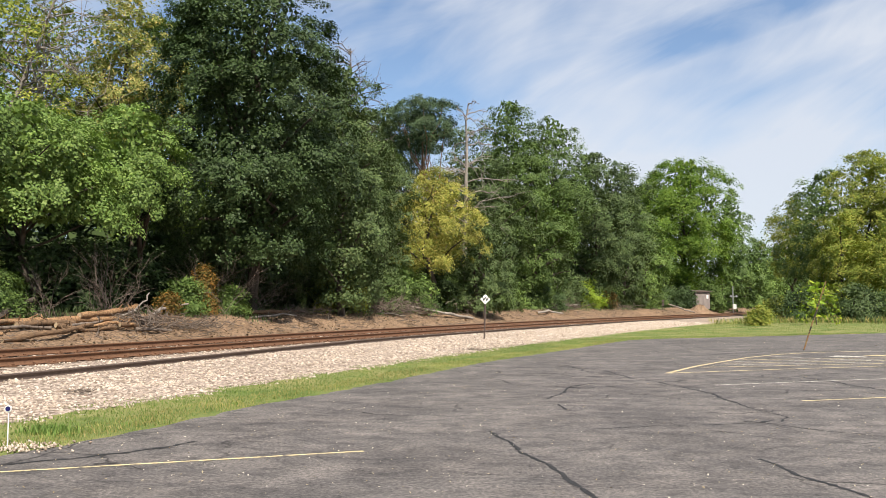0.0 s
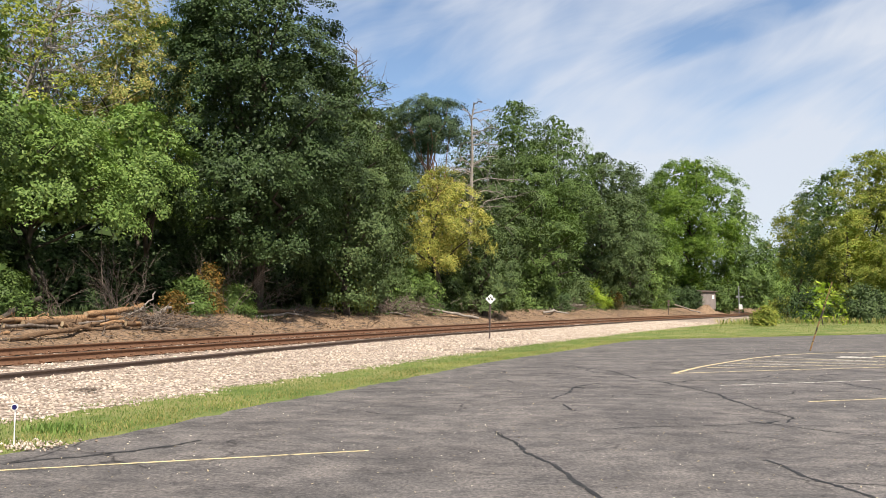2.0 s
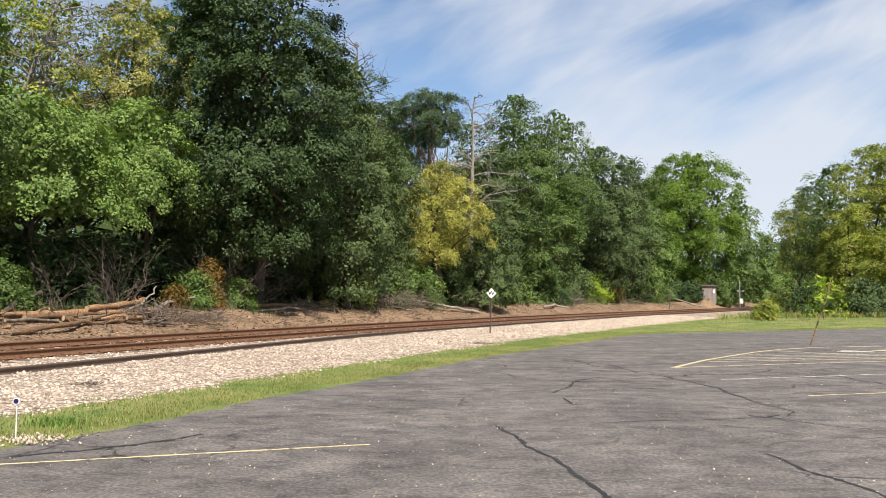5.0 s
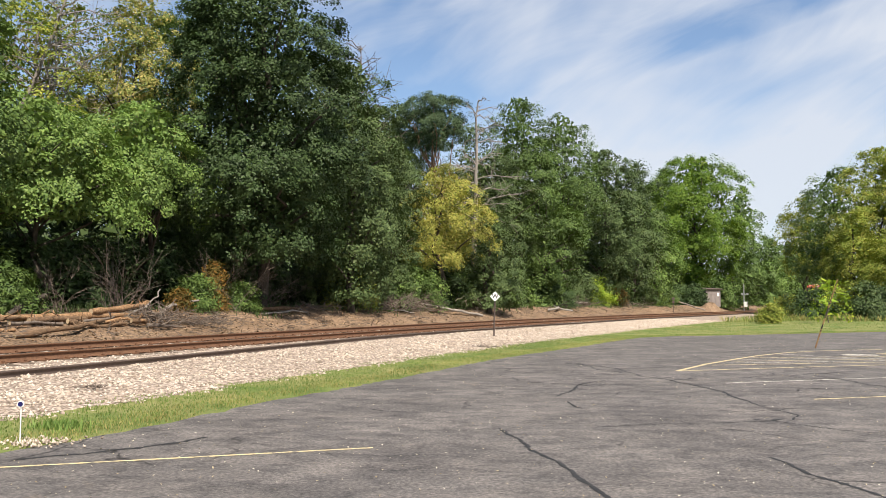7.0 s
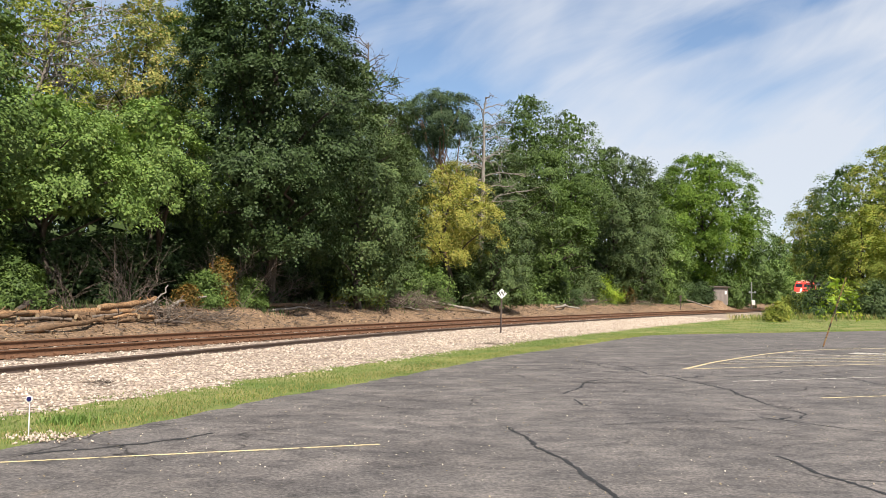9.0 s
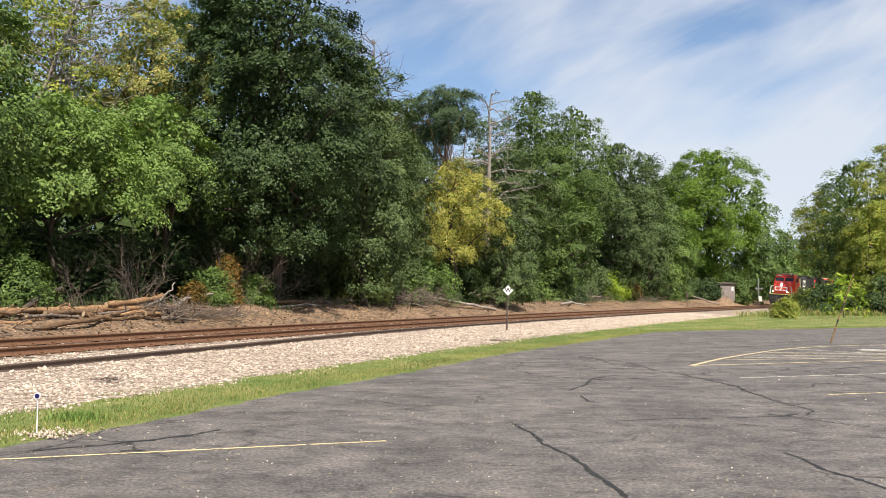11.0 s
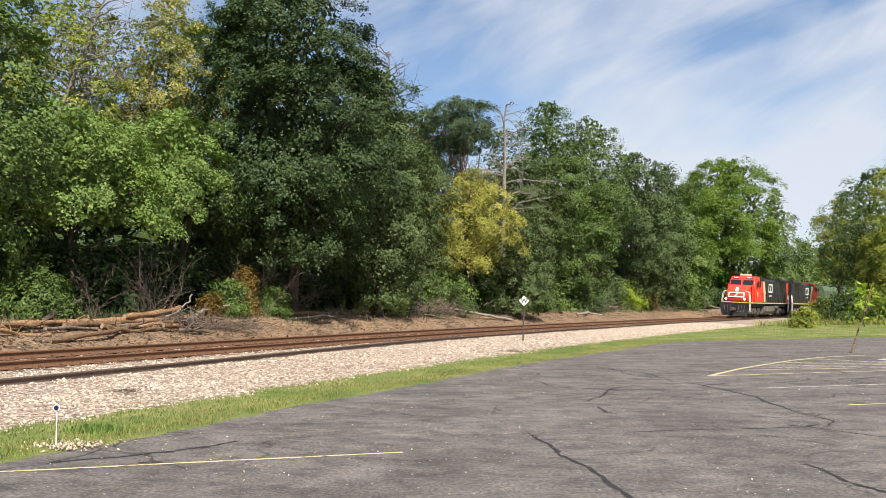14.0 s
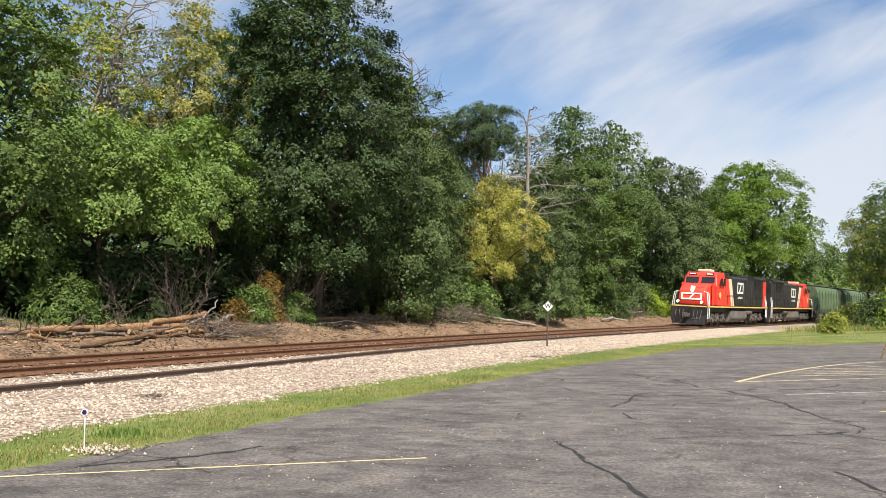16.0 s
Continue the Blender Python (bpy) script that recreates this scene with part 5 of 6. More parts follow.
TL, GL = "tan stripped log lying on the dirt bank", "grey weathered log lying on the dirt bank"
log(6.2, -6.0, 10.6, -5.9, 0.0936, 0.108, LOG_TAN, TL, seed=1)
log(10.2, -5.8, 14.3, -5.7, 0.115, 0.101, LOG_TAN, TL, 0.05, 0.05, seed=2)
log(13.9, -5.6, 17.2, -5.6, 0.122, 0.0936, LOG_TAN, TL, 0.05, 0.1, seed=3)
log(15.6, -5.5, 18.7, -6.1, 0.101, 0.115, LOG_TAN, TL, 0.18, 0.30, seed=4)
log(12.9, -5.9, 14.6, -6.4, 0.0864, 0.0792, BARK, "dark broken trunk slanting up from a log pile", 0.1, 0.62, seed=5)
log(13.2, -5.4, 15.2, -5.3, 0.101, 0.0792, LOG_BROWN, GL, 0.05, 0.0, seed=6)
log(11.6, -4.0, 16.6, -5.35, 0.0864, 0.0612, LOG_BROWN, "long brown log slanting over the dirt bank", seed=7, bend=0.1)
log(17.0, -5.3, 20.4, -5.5, 0.072, 0.0432, LOG_BROWN, GL, 0.1, 0.1, seed=8, bend=0.15)
log(18.3, -5.4, 21.6, -6.3, 0.0648, 0.036, BARK_GREY, "pale curved bough on the log pile", 0.15, 0.5, seed=9, bend=0.25)
log(17.6, -5.7, 19.4, -6.2, 0.0432, 0.0216, BARK_GREY, "thin pale bough on the log pile", 0.2, 0.9, seed=10, bend=0.3)
log(15.8, -4.7, 18.4, -4.8, 0.0576, 0.0432, LOG_BROWN, GL, seed=11, bend=0.2)
log(24.2, -6.5, 29.6, -6.4, 0.101, 0.0792, LOG_BROWN, "brown log lying against the undergrowth", 0.1, 0.08, seed=12, bend=0.1)
log(25.0, -5.9, 28.0, -5.6, 0.0504, 0.036, BARK_GREY, GL, seed=13, bend=0.2)
log(40.4, -6.2, 45.4, -4.4, 0.072, 0.0936, BARK_GREY, "long pale log slanting down the bank", 0.35, 0.0, seed=14, bend=0.12)
log(35.5, -6.0, 38.2, -5.4, 0.0432, 0.0288, BARK_GREY, "thin pale bough in dead brush", 0.3, 0.1, seed=15, bend=0.3)
log(46.2, -6.3, 48.0, -6.6, 0.0504, 0.036, BARK_GREY, "pale bough leaning in the undergrowth", 0.4, 0.9, seed=16, bend=0.2)
log(59, -5.2, 64, -4.9, 0.101, 0.072, BARK_GREY, GL, 0.05, 0.0, seed=17, bend=0.2)
log(66, -6.4, 72, -6.6, 0.0864, 0.0648, BARK_GREY, GL, 0.5, 0.4, seed=18, bend=0.2)
log(101, -5.6, 108, -4.2, 0.0864, 0.072, BARK_GREY, "long pale log slanting down the bank", 0.8, 0.0, seed=19, bend=0.1)

for j in range(12):
    sj = 9.5 + j * 0.85 + rs.uniform(-0.3, 0.3)
    uj = rs.uniform(-5.9, -4.5)
    log(sj, uj, sj + rs.uniform(0.9, 2.2), uj + rs.uniform(-0.5, 0.5), rs.uniform(0.05, 0.1), rs.uniform(0.03, 0.06), (TWIG, LOG_TAN, LOG_BROWN)[j % 3], "short broken limb on the log pile", rs.uniform(0, 0.25), rs.uniform(0, 0.3), 40 + j, 0.25)


def bank_litter():
    """Small sticks and chips strewn over the bank."""
    rng = np.random.RandomState(9)
    paths = []
    for _ in range(2600):
        s1, u1 = rng.rand() ** 1.6 * 100 + 4, rng.uniform(-6.6, -3.2)
        x, y, _h = on_track(s1, u1)
        p = np.array([x, y, ground_z(x, y) + 0.03], float)
        d = rng.randn(3) * np.array([1, 1, 0.25])
        d *= rng.uniform(0.15, 0.7) / np.linalg.norm(d)
        r = rng.uniform(0.006, 0.018)
        paths.append(limb(p, p + d, r, r * 0.6, rng, 0, 3))
    V, F = tubes(paths, 3)
    n = 9000
    s1, u1 = rng.rand(n) ** 1.5 * 100 + 3, rng.uniform(-7.0, -2.9, n)
    keep = lumps(s1 * 1.0, u1 * 2.0, 0.9) > rng.uniform(-0.7, 0.5, n)
    x, y, _h = on_track(s1[keep], u1[keep])
    chip = leaf_mat("wood_chip", (0.1, 0.07, 0.045), (0.24, 0.165, 0.1), (0.42, 0.3, 0.19), 0.2, 0.05)
    P = np.stack([x, y, ground_z(x, y) + 0.025], 1)
    tagged(new("bark_litter", leaf_cloud("bark_litter", P, np.array([0, 0, 1.0]) + rng.randn(len(x), 3) * 0.4, 0.1, chip, rng)), "bark scraps and dead leaves strewn on the dirt bank", "litter", kind="stuff")
    tagged(new("stick_litter", quick_mesh("stick_litter", V, F, TWIG)), "broken sticks and chips strewn on the dirt bank", "litter", kind="stuff")


bank_litter()


# ---- bare and dead trees ----
def dead_tree(name, x, y, height, trunk, n, reach, mat, label, seed, low=0.35, droop=0.1, lean=0.25, limb_r=0.06, fork=5):
    rng = np.random.RandomState(seed)
    z = float(ground_z(x, y)) - 0.1
    thing = tagged(new(name), label, "dead tree", "dead trees in the woods")
    thing.location = (x, y, z)
    h = height - z
    q0 = np.linspace(0, 1, 12)
    stem = (np.stack([rng.randn(12) * 0.07 + q0 * lean, rng.randn(12) * 0.07, q0 * h], 1), trunk * (1 - 0.86 * q0))
    V, F = tubes([stem], 8)
    part("trunk", quick_mesh("trunk", V, F, mat, True), None, thing)
    paths = []
    for j in range(n):
        q = low + (1 - low) * rng.rand()
        src = np.array([np.interp(h * q, stem[0][:, 2], stem[0][:, i]) for i in range(3)])
        a, L = rng.rand() * 6.28, reach * (1.15 - 0.8 * q) * rng.uniform(0.5, 1.1)
        tip = src + np.array([math.cos(a) * L, math.sin(a) * L, L * rng.uniform(-droop, 0.45)])
        p = limb(src, tip, limb_r, limb_r * 0.35, rng, 0.08, 6)
        paths.append(p)
        for _k in range(fork):
            o = p[0][rng.randint(2, 6)]
            paths.append(limb(o, o + (tip - src) * 0.2 + rng.randn(3) * L * 0.2, limb_r * 0.35, limb_r * 0.15, rng, 0, 3))
    V, F = tubes(paths, 5)
    part("branchwork", quick_mesh("branchwork", V, F, mat, True), None, thing)
    return thing


dead_tree("snag", 1.57, 59.6, 16.6, 0.27, 44, 4.8, BARK_GREY, "dead grey snag with bare branches", 3, 0.3, 0.12, limb_r=0.055, fork=6)
dead_tree("bare_tree", -6.0, 50, 17.6, 0.16, 46, 4.4, TWIG, "bare leafless tree behind the maple", 4, 0.5, -0.3, limb_r=0.04, fork=9)
dead_tree("bare_tree", -21.8, 34.5, 15.8, 0.2, 50, 4.5, BARK_GREY, "bare grey vine-hung tree leaning over", 5, 0.45, 0.35, lean=5.5, limb_r=0.04, fork=9)

# ---- bushes round the shed ----
shrub(34.0, 115.5, 3.4, 1.5, L_DARK, "dark green bush crowding a small shed", 310, leaf=0.26, clumps=90)
shrub(39.3, 120.5, 5.0, 1.7, L_MID, "tall green bush behind a small shed", 311, leaf=0.28, clumps=110)

# ---- shrubs at the end of the lot ----
shrub(23.9, 62, 1.7, 0.75, L_OLIVE, "small olive shrub in the grass beside the track", 300, leaf=0.15, per=50)
shrub(30.0, 74, 2.5, 1.0, L_OLIVE, "small olive shrub in tall grass", 301, leaf=0.15, per=50)
shrub(28.3, 62, 3.75, 1.6, L_LIME, "young lime-green sapling at the edge of the grass", 302, leaf=0.24, per=14, clumps=24, name="sapling", bottom=0.5, shape="loose")
for j in range(16):
    x0, y0 = 31.5 + j * 1.7, 73 - j * 0.7 + 2.5 * math.sin(j * 2.1)
    copy_thing(SHRUBS[(j * 2 + 1) % 3], pose(x0, y0, float(ground_z(x0, y0)) - 0.1, 0, 0, j * 77))
for j in range(9):
    x0, y0 = 36 + j * 1.5, 84 + j * 1.0 + 1.5 * math.sin(j * 1.7)
    copy_thing(SHRUBS[j % 2], pose(x0, y0, float(ground_z(x0, y0)) - 0.1, 0, 0, j * 67))


# ---- trackside things ----
def font_mesh(text, size, mat):
    cu = bpy.data.curves.new("letter", "FONT")
    cu.body, cu.size, cu.align_x, cu.align_y, cu.extrude, cu.offset = text, size, "CENTER", "CENTER", 0.003, 0.006
    tmp = bpy.data.objects.new("letter", cu)
    me = bpy.data.meshes.new_from_object(tmp)
    bpy.data.objects.remove(tmp)
    me.materials.clear()
    me.materials.append(mat)
    return me


k = Mat("sign_white", 0.5, 0, 0.4)
k.color(k.mix(k.ramp(k.noise(5, 5), (0.5, (0, 0, 0)), (0.8, (0.5, 0.5, 0.5))), (0.78, 0.77, 0.74), (0.5, 0.46, 0.4)))
SIGN_WHITE = k.m
k = Mat("sign_black", 0.6)
k.color(k.ramp(k.noise(8, 4), (0.3, (0.01, 0.01, 0.011)), (0.7, (0.03, 0.03, 0.03))))
SIGN_BLACK = k.m
POST = steel("post_steel", (0.07, 0.05, 0.045), (0.16, 0.12, 0.1), 0.7, 0.3)
GALV = steel("galvanised", (0.3, 0.31, 0.32), (0.5, 0.5, 0.5), 0.45, 0.6)


def whistle_post():
    thing = tagged(new("whistle_post"), "white diamond W sign on a dark steel post", "sign")
    thing.matrix_basis = pose(1.71, 33.98, 0.12, 0, 1.6, 0)
    bm = bmesh.new()
    prism(bm, [(-0.035, -0.03), (0.035, -0.03), (0.035, -0.02), (0.01, -0.02), (0.01, 0.03), (-0.01, 0.03), (-0.01, -0.02), (-0.035, -0.02)], "y", 0, 1.75)
    bmesh.ops.transform(bm, matrix=Matrix.Rotation(radians(90), 4, "X"), verts=bm.verts[:])
    part("post", bm, POST, thing)
    bm = box(bmesh.new(), (0.3, 0.012, 0.3), (0, 0, 0), (0, 45, 0), 0.004)
    plate = part("sign_plate", bm, SIGN_WHITE, thing, "white diamond plate")
    plate.matrix_basis = pose(0, -0.045, 1.72, 0, 0, 3)
    letter = part("letter", font_mesh("W", 0.26, SIGN_BLACK), None, plate, "black letter W")
    letter.matrix_basis = pose(0, -0.009, 0, 90, 0, 0)


whistle_post()


def survey_stake():
    thing = tagged(new("marker_stake"), "thin white marker stake with a dark blue dot", "marker")
    thing.location = (-4.785, 9.09, -0.02)
    part("rod", cyl(bmesh.new(), 0.0065, 0.46, (0, 0, 0.23), "z", 8), SIGN_WHITE, thing)
    k = Mat("dot_blue", 0.4)
    k.color(k.ramp(k.noise(20), (0.3, (0.012, 0.01, 0.07)), (0.7, (0.02, 0.018, 0.1))))
    disc = part("reflector", cyl(bmesh.new(), 0.038, 0.012, (0, -0.01, 0.46), "y", 20), SIGN_WHITE, thing)
    part("dot", cyl(bmesh.new(), 0.027, 0.006, (0, -0.019, 0.46), "y", 18), k.m, disc, "dark blue dot")


survey_stake()


def leaning_pole():
    k = Mat("pole_rust", 0.8)
    k.color(k.ramp(k.noise(3.2, 3, 0.6, k.pos, (0.4, 0.4, 2)), (0.42, (0.03, 0.025, 0.02)), (0.48, (0.26, 0.17, 0.07)), (0.62, (0.17, 0.08, 0.04))))
    V, F = tubes([([(0, 0, 0), (0.33, 0.0, 0.95), (0.6, 0, 1.7), (0.87, 0, 2.48)], [0.028, 0.026, 0.024, 0.02])], 8)
    ob = tagged(new("leaning_pole", quick_mesh("leaning_pole", V, F, k.m, True)), "rusty yellow pole leaning out of the asphalt", "pole")
    ob.location = (12.79, 29.12, -0.03)


leaning_pole()


def shed():
    thing = tagged(new("shed"), "small weathered grey shed with a flat roof", "shed")
    thing.matrix_basis = pose(36.9, 118, 1.1, 0, 0, 16)
    q = Mat("shed_board", 0.9)
    g = q.noise(4, 6, 0.65, q.obj, (6, 6, 0.3))
    q.color(q.ramp(g, (0.3, (0.15, 0.12, 0.11)), (0.7, (0.32, 0.28, 0.26)))).bump(g, 0.5, 0.02)
    for name, n, w, at, rz in (("front", 11, 2.3, (0, -1.0), 0), ("back", 11, 2.3, (0, 1.0), 0), ("side", 10, 2.0, (-1.15, 0), 90), ("side", 10, 2.0, (1.15, 0), 90)):
        panel = part(name + "_wall", box(bmesh.new(), (w, 0.05, 2.45), (0, 0, 1.22)), q.m, thing)
        panel.matrix_basis = pose(*at, 0, 0, 0, rz)
        for j in range(n):
            part("board", box(bmesh.new(), (w / n - 0.02, 0.03, 2.45), (0, 0, 0), (0, 0, 0), 0.005), q.m, panel).matrix_basis = pose(-w / 2 + (j + 0.5) * w / n, -0.04 if at[0] <= 0 and at[1] <= 0 else 0.04, 1.22)
    roof = part("roof", box(bmesh.new(), (2.9, 2.6, 0.12), (0, 0, 2.6), (4, 0, 0), 0.02), POST, thing, "dark flat roof")
    part("window", box(bmesh.new(), (0.3, 0.05, 0.5), (0.75, -1.075, 1.75)), SIGN_WHITE, thing, "small white notice")
    part("door", box(bmesh.new(), (0.04, 0.9, 1.7), (-1.23, -0.3, 0.95), (0, 0, 0), 0.01), SIGN_WHITE, thing, "pale door")


shed()


def signal_mast():
    thing = tagged(new("signal_mast"), "slim silver signal mast with a white equipment box", "signal")
    x, y = 44.0, 124.0
    thing.location = (x, y, float(ground_z(x, y)) - 0.1)
    part("mast", cyl(bmesh.new(), 0.09, 4.3, (0, 0, 2.15), "z", 12), GALV, thing)
    part("equipment_box", box(bmesh.new(), (0.5, 0.4, 0.75), (0.1, -0.3, 1.2), (0, 0, 0), 0.04), SIGN_WHITE, thing, "white box")
    part("crossarm", box(bmesh.new(), (1.0, 0.08, 0.1), (0.1, 0, 2.7), (0, 0, 0), 0.01), GALV, thing)
    for e in (-0.3, 0.5):
        part("lamp_head", cyl(bmesh.new(), 0.16, 0.2, (e, -0.1, 2.75), "y", 14), GALV, thing)


signal_mast()


def dwarf_sign():
    x, y, _ = on_track(92.5, -3.9)
    thing = tagged(new("track_sign"), "small dark trackside post with two round plates", "sign")
    thing.location = (float(x), float(y), float(ground_z(x, y)) - 0.05)
    part("post", cyl(bmesh.new(), 0.04, 1.6, (0, 0, 0.8), "z", 8), POST, thing)
    for e in (1.25, 1.65):
        part("plate", cyl(bmesh.new(), 0.15, 0.03, (0, -0.06, e), "y", 14), POST, thing)


dwarf_sign()


def mound(name, x, y, r, h, mat, label, seed):
    rng = np.random.RandomState(seed)
    a, q = np.meshgrid(np.linspace(0, 2 * np.pi, 28, endpoint=False), np.linspace(0, 1, 10))
    rr = r * q * (1 + 0.14 * np.sin(a * 3 + seed) + 0.08 * np.sin(a * 7))
    X, Y = x + rr * np.cos(a), y + rr * 0.8 * np.sin(a)
    Z = ground_z(X, Y) - 0.06 + h * np.cos(q * np.pi / 2) ** 1.3 * (1 + 0.12 * rng.randn(*q.shape) * (q > 0))
    n, m = q.shape
    i = np.arange(n - 1)[:, None] * m
    j = np.arange(m)[None]
    F = np.stack([i + j, i + (j + 1) % m, i + m + (j + 1) % m, i + m + j], -1).reshape(-1, 4)[:, ::-1]
    tagged(new(name, quick_mesh(name, np.stack([X.ravel(), Y.ravel(), Z.ravel()], 1), F, mat, True)), label, "earth mound", kind="structure")


mound("earth_mound", 35.2, 111.5, 1.9, 1.05, DIRT, "heap of brown earth in front of the shed", 2)
mound("earth_mound", 22.6, 89.5, 2.4, 0.5, DIRT, "low heap of brown earth beside the track", 5)


# ---- loose stuff: stones, grass, leaves ----
def ballast_stones():
    rng = np.random.RandomState(21)
    oct_v = np.array([[1, 0, 0], [-1, 0, 0], [0, 1, 0], [0, -1, 0], [0, 0, 1], [0, 0, -1]], float)
    oct_f = np.array([[0, 2, 4], [2, 1, 4], [1, 3, 4], [3, 0, 4], [2, 0, 5], [1, 2, 5], [3, 1, 5], [0, 3, 5]])
    n = 46000
    s = -6 + rng.rand(n) ** 1.9 * 75
    u = np.where(rng.rand(n) < 0.8, rng.uniform(1.6, 6.6, n), rng.uniform(-2.5, 1.6, n))
    u = np.where((u > 6.2) & (rng.rand(n) < 0.5), u - 1.5, u)
    x, y, _ = on_track(s, u)
    prof_u = np.array([-2.9, -2.2, -1.35, -0.72, 0, 0.72, 1.35, 1.9, 2.6, 3.4, 4.4, 5.4, 6.2, 6.75])
    prof_z = np.array([0.2, 0.41, 0.448, 0.402, 0.35, 0.305, 0.298, 0.285, 0.25, 0.215, 0.175, 0.13, 0.09, 0.05])
    z = np.interp(u, prof_u, prof_z) - 0.012 + 0.02 * lumps(x, y, 0.35) + rng.rand(n) * 0.012
    size = (0.018 + 0.022 * rng.rand(n)) * (1 + np.clip(s - 12, 0, 60) / 75)
    V = oct_v[None] * (1 + 0.35 * rng.randn(n, 6, 1)).clip(0.5, 1.6)
    V += rng.randn(n, 6, 3) * 0.22
    V *= np.array([1.15, 1.0, 0.75]) * size[:, None, None]
    a = rng.rand(n) * 6.28
    ca, sa = np.cos(a)[:, None], np.sin(a)[:, None]
    V = np.stack([V[..., 0] * ca - V[..., 1] * sa, V[..., 0] * sa + V[..., 1] * ca, V[..., 2]], -1)
    V += np.stack([x, y, z], 1)[:, None]
    F = oct_f[None] + (np.arange(n) * 6)[:, None, None]
    tagged(new("ballast_stones", quick_mesh("ballast_stones", V.reshape(-1, 3), F.reshape(-1, 3), STONE)), "loose angular pale ballast stones", "stones", kind="stuff")
    # a few stones round the foot of the marker stake
    m = 300
    P = np.stack([-4.75 + rng.randn(m) * 0.26, 9.1 + rng.randn(m) * 0.16, 0.01 + rng.rand(m) * 0.03], 1)
    V = (oct_v[None] * (1 + 0.3 * rng.randn(m, 6, 1)) + rng.randn(m, 6, 3) * 0.2) * (0.011 + 0.012 * rng.rand(m))[:, None, None] + P[:, None]
    tagged(new("stake_stones", quick_mesh("stake_stones", V.reshape(-1, 3), (oct_f[None] + (np.arange(m) * 6)[:, None, None]).reshape(-1, 3), STONE)), "pale stones heaped at a marker stake", "stones", kind="stuff")


ballast_stones()
BLADE = np.array([[-0.05, 0, 0], [0.05, 0, 0], [0.03, 0.1, 0.6], [0.0, 0.3, 1.0]])


def grass_patch(name, X, Y, height, mat, label, seed, width=1.0):
    """Upright bent blades at plan points."""
    rng = np.random.RandomState(seed)
    n = len(X)
    a = rng.rand(n) * 6.28
    ca, sa = np.cos(a)[:, None], np.sin(a)[:, None]
    h = (height * (0.45 + 0.9 * rng.rand(n)))[:, None]
    B = BLADE[None] * np.array([width, 1, 1]) + np.zeros((n, 1, 1))
    B[:, 2:, 1] *= (0.3 + 1.6 * rng.rand(n))[:, None]
    V = np.stack([(B[..., 0] * ca - B[..., 1] * sa) * h, (B[..., 0] * sa + B[..., 1] * ca) * h, B[..., 2] * h], -1)
    V += np.stack([X, Y, ground_z(X, Y) - 0.01], 1)[:, None]
    tagged(new(name, quick_mesh(name, V.reshape(-1, 3), np.arange(n * 4).reshape(n, 4), mat)), label, "grass", kind="stuff")


def grasses():
    rng = np.random.RandomState(31)

    def verge(n, y_pow, lo, hi):
        y = 5 + rng.rand(n) ** y_pow * 42
        x = np.interp(y, LEY, LEX) - rng.uniform(lo, hi, n) * 2.6
        u = offset_of(x, y)
        ok = (u > 6.15 + 0.45 * lumps(x, y, 0.5)) & (lot_inside(x, y) < 0.01)
        return x[ok], y[ok]

    x, y = verge(64000, 1.9, -0.02, 1.0)
    grass_patch("verge_grass", x, y, 0.042, L_GRASS, "short green grass between ballast and asphalt", 1, 2.8)
    x, y = verge(20000, 1.9, -0.04, 0.3)
    grass_patch("verge_grass", x, y, 0.045, L_DRY, "dry yellowed grass along the asphalt edge", 2, 1.5)
    x, y = -4.75 + rng.randn(420) * 0.17, 10.0 + rng.randn(420) * 0.13
    grass_patch("weed_tuft", x, y, 0.09, L_BRIGHT, "dark green weed tuft in the verge", 3, 2.5)
    n = 50000
    y = rng.uniform(36, 78, n)
    x = 4 + rng.rand(n) * 52
    ok = (offset_of(x, y) > 6.9) & (lot_inside(x, y) < 0.0)
    grass_patch("meadow_grass", x[ok], y[ok], 0.075, L_GRASS, "rough grass at the end of the lot", 4, 2.2)
    ok &= (rng.rand(n) < 0.35) & (y + 0.45 * x > 79 + 3 * lumps(x, y, 3))
    grass_patch("tall_grass", x[ok] + 0.1, y[ok], 0.42, L_GRASS, "tall rough grass in front of the trees", 5, 1.0)
    ok &= lumps(x, y, 2.0) > 0.0
    grass_patch("tall_grass", x[ok] - 0.15, y[ok] + 0.1, 0.5, L_DRY, "dry tan tall grass in front of the trees", 7, 0.6)
    n = 9000
    s = rng.rand(n) ** 1.2 * 100 + 5
    u = -7.6 + rng.randn(n) * 0.7 + 1.6 * np.clip(lumps(s, s * 0, 2.2), -0.3, 1)
    x, y, _ = on_track(s, u)
    grass_patch("weeds", x, y, 0.24, L_GREY, "weeds along the foot of the woods", 6, 1.1)


grasses()


def lot_litter():
    rng = np.random.RandomState(41)
    n = 3600
    y = 4.5 + rng.rand(n) ** 1.2 * 36
    x = rng.uniform(-0.56, 0.66, n) * y * 1.05
    ok = lot_inside(x, y) > 0.15
    x, y = x[ok], y[ok]
    P = np.stack([x, y, 0.008 + 0.012 * rng.rand(len(x))], 1)
    N = np.array([0, 0, 1.0]) + rng.randn(len(x), 3) * 0.35
    q = leaf_mat("fallen_leaf", (0.24, 0.18, 0.1), (0.42, 0.36, 0.26), (0.6, 0.56, 0.48), 0.2, 0.1)
    tagged(new("fallen_leaves", leaf_cloud("fallen_leaves", P, N, 0.017 * (1 + 0.03 * y), q, rng)), "small dry fallen leaves scattered on asphalt", "leaves", kind="stuff")


lot_litter()

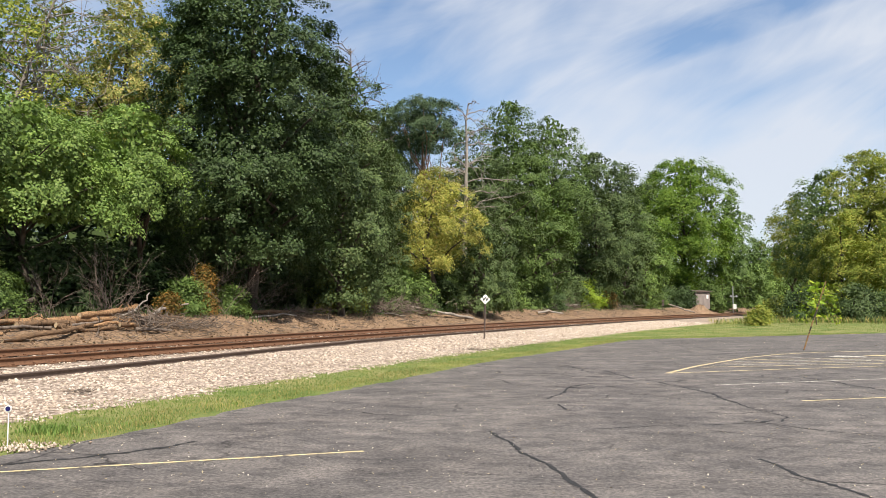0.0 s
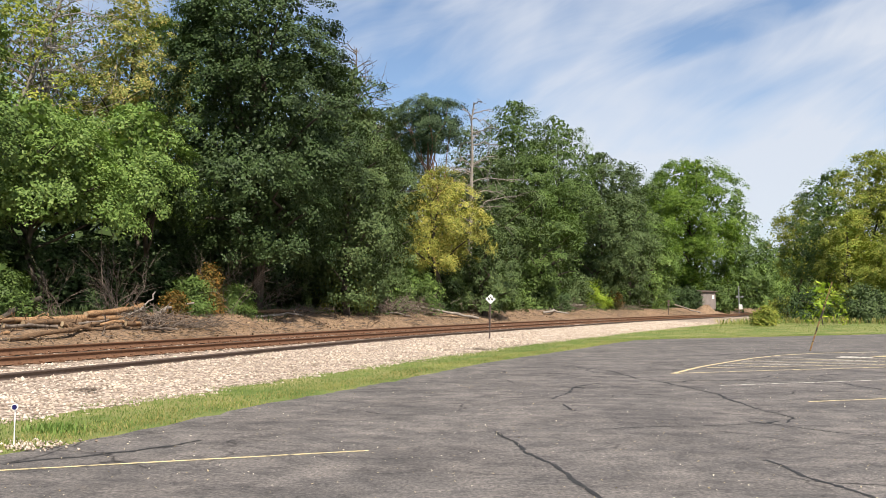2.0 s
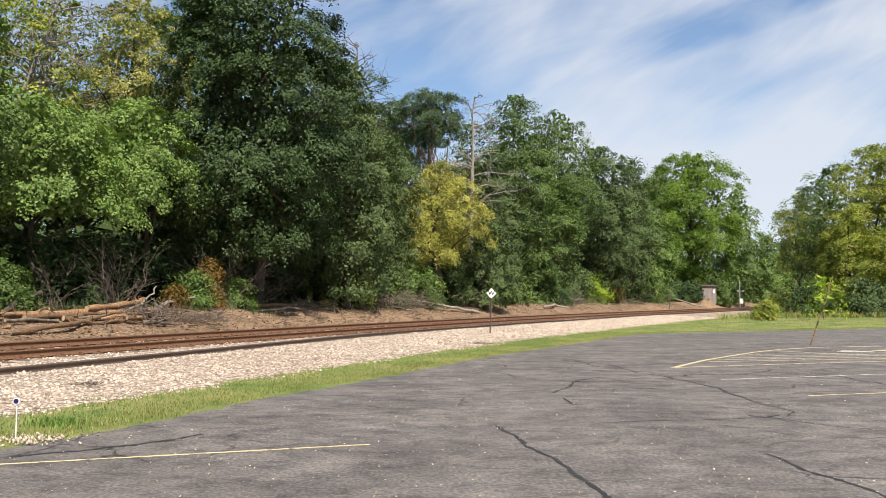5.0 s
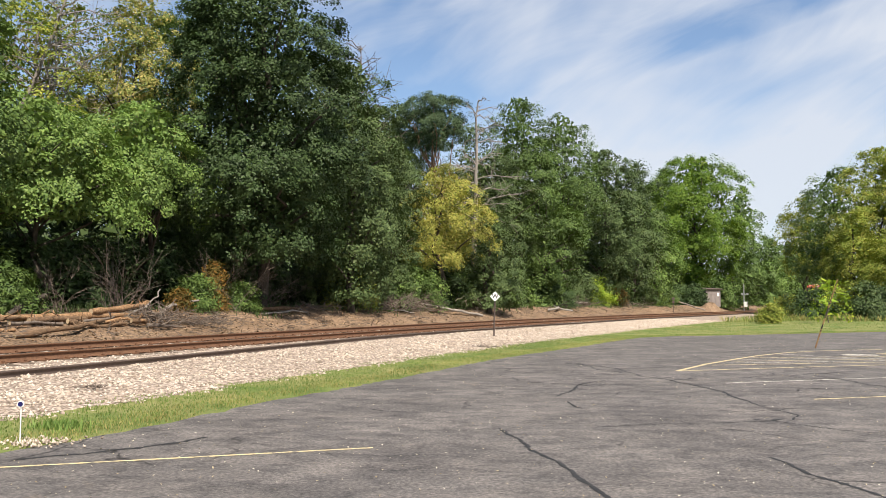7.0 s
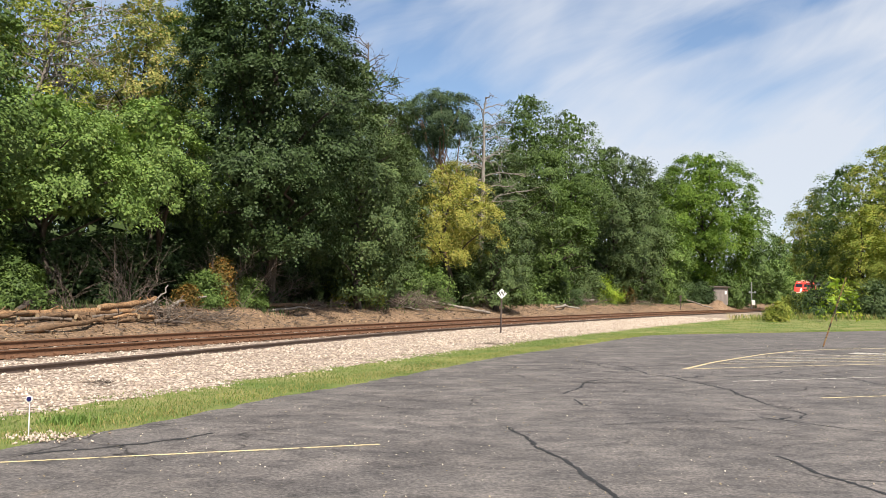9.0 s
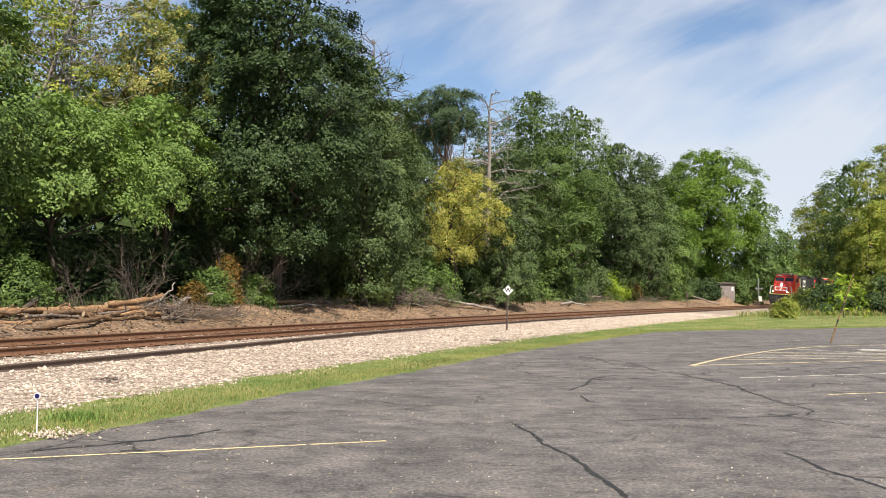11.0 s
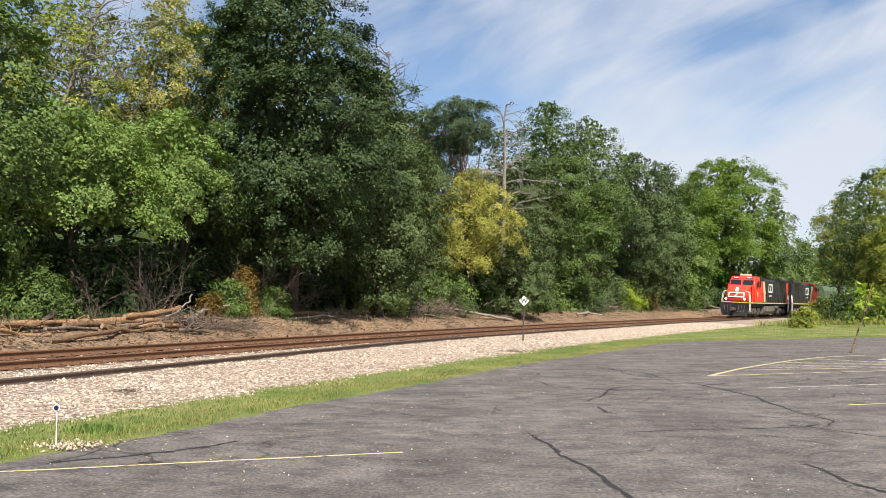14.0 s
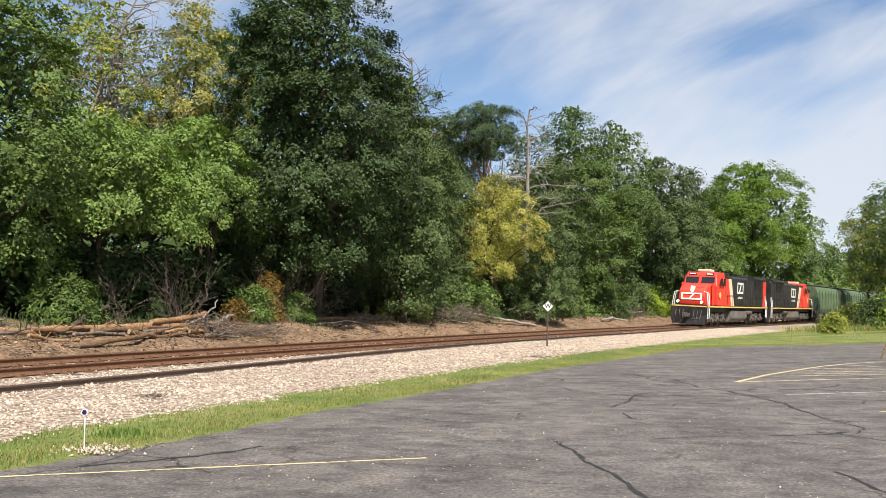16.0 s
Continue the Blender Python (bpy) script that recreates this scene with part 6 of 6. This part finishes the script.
def paint_patch(x, y, rx, ry, mat, label, seed):
    """An irregular blotch of old paint on the asphalt."""
    rng = np.random.RandomState(seed)
    bm = bmesh.new()
    ring = []
    for j in range(26):
        a = j / 26 * 2 * math.pi
        k1 = 1 + 0.22 * math.sin(3 * a + seed) + 0.12 * rng.randn()
        ring.append(bm.verts.new((x + rx * k1 * math.cos(a), y + ry * k1 * math.sin(a), 0.006)))
    bm.faces.new(ring)
    bmesh.ops.triangulate(bm, faces=bm.faces[:])
    tagged(part("paint_patch", bm, mat), label, "road marking", kind="structure")


paint_patch(12.5, 25.4, 0.5, 0.42, PAINT_PALE, "blotch of worn pale paint on asphalt", 3)
paint_patch(13.7, 25.9, 0.35, 0.3, PAINT_YELLOW, "blotch of worn yellow paint on asphalt", 5)

# ---- ties and their plates, part of the track ----
TIE_MESH = bpy.data.meshes.new("tie")
bm = box(bmesh.new(), (2.6, 0.23, 0.16), (0, 0, 0), (0, 0, 0), 0.012)
bm.to_mesh(TIE_MESH), bm.free()
TIE_MESH.materials.append(TIE)
bank = math.atan2(Z_HIGH - Z_LOW, 1.505)
plates = bmesh.new()
for j in range(300):
    s1 = -6 + j * 0.53
    x, y, h = on_track(s1)
    tie = new("tie", TIE_MESH)
    tie.parent = track
    m = pose(float(x), float(y), (Z_LOW + Z_HIGH) / 2 - 0.25, 0, 0, math.degrees(-float(h)) + rs.uniform(-0.8, 0.8)) @ pose(0, 0, 0, 0, math.degrees(bank), 0)
    tie.matrix_basis = m
    for e in (-0.7525, 0.7525):
        g = bmesh.ops.create_cube(plates, size=1.0)
        bmesh.ops.transform(plates, matrix=m @ pose(e, 0, 0.088) @ Matrix.Diagonal((0.34, 0.19, 0.02, 1)), verts=g["verts"])
        for dx in (-0.1, 0.1):
            g = bmesh.ops.create_cube(plates, size=1.0)
            bmesh.ops.transform(plates, matrix=m @ pose(e + dx, 0.05, 0.11) @ Matrix.Diagonal((0.05, 0.05, 0.05, 1)), verts=g["verts"])
part("tie_plates", plates, RAIL_RUST, track, "rusty tie plates and spikes")


motions()
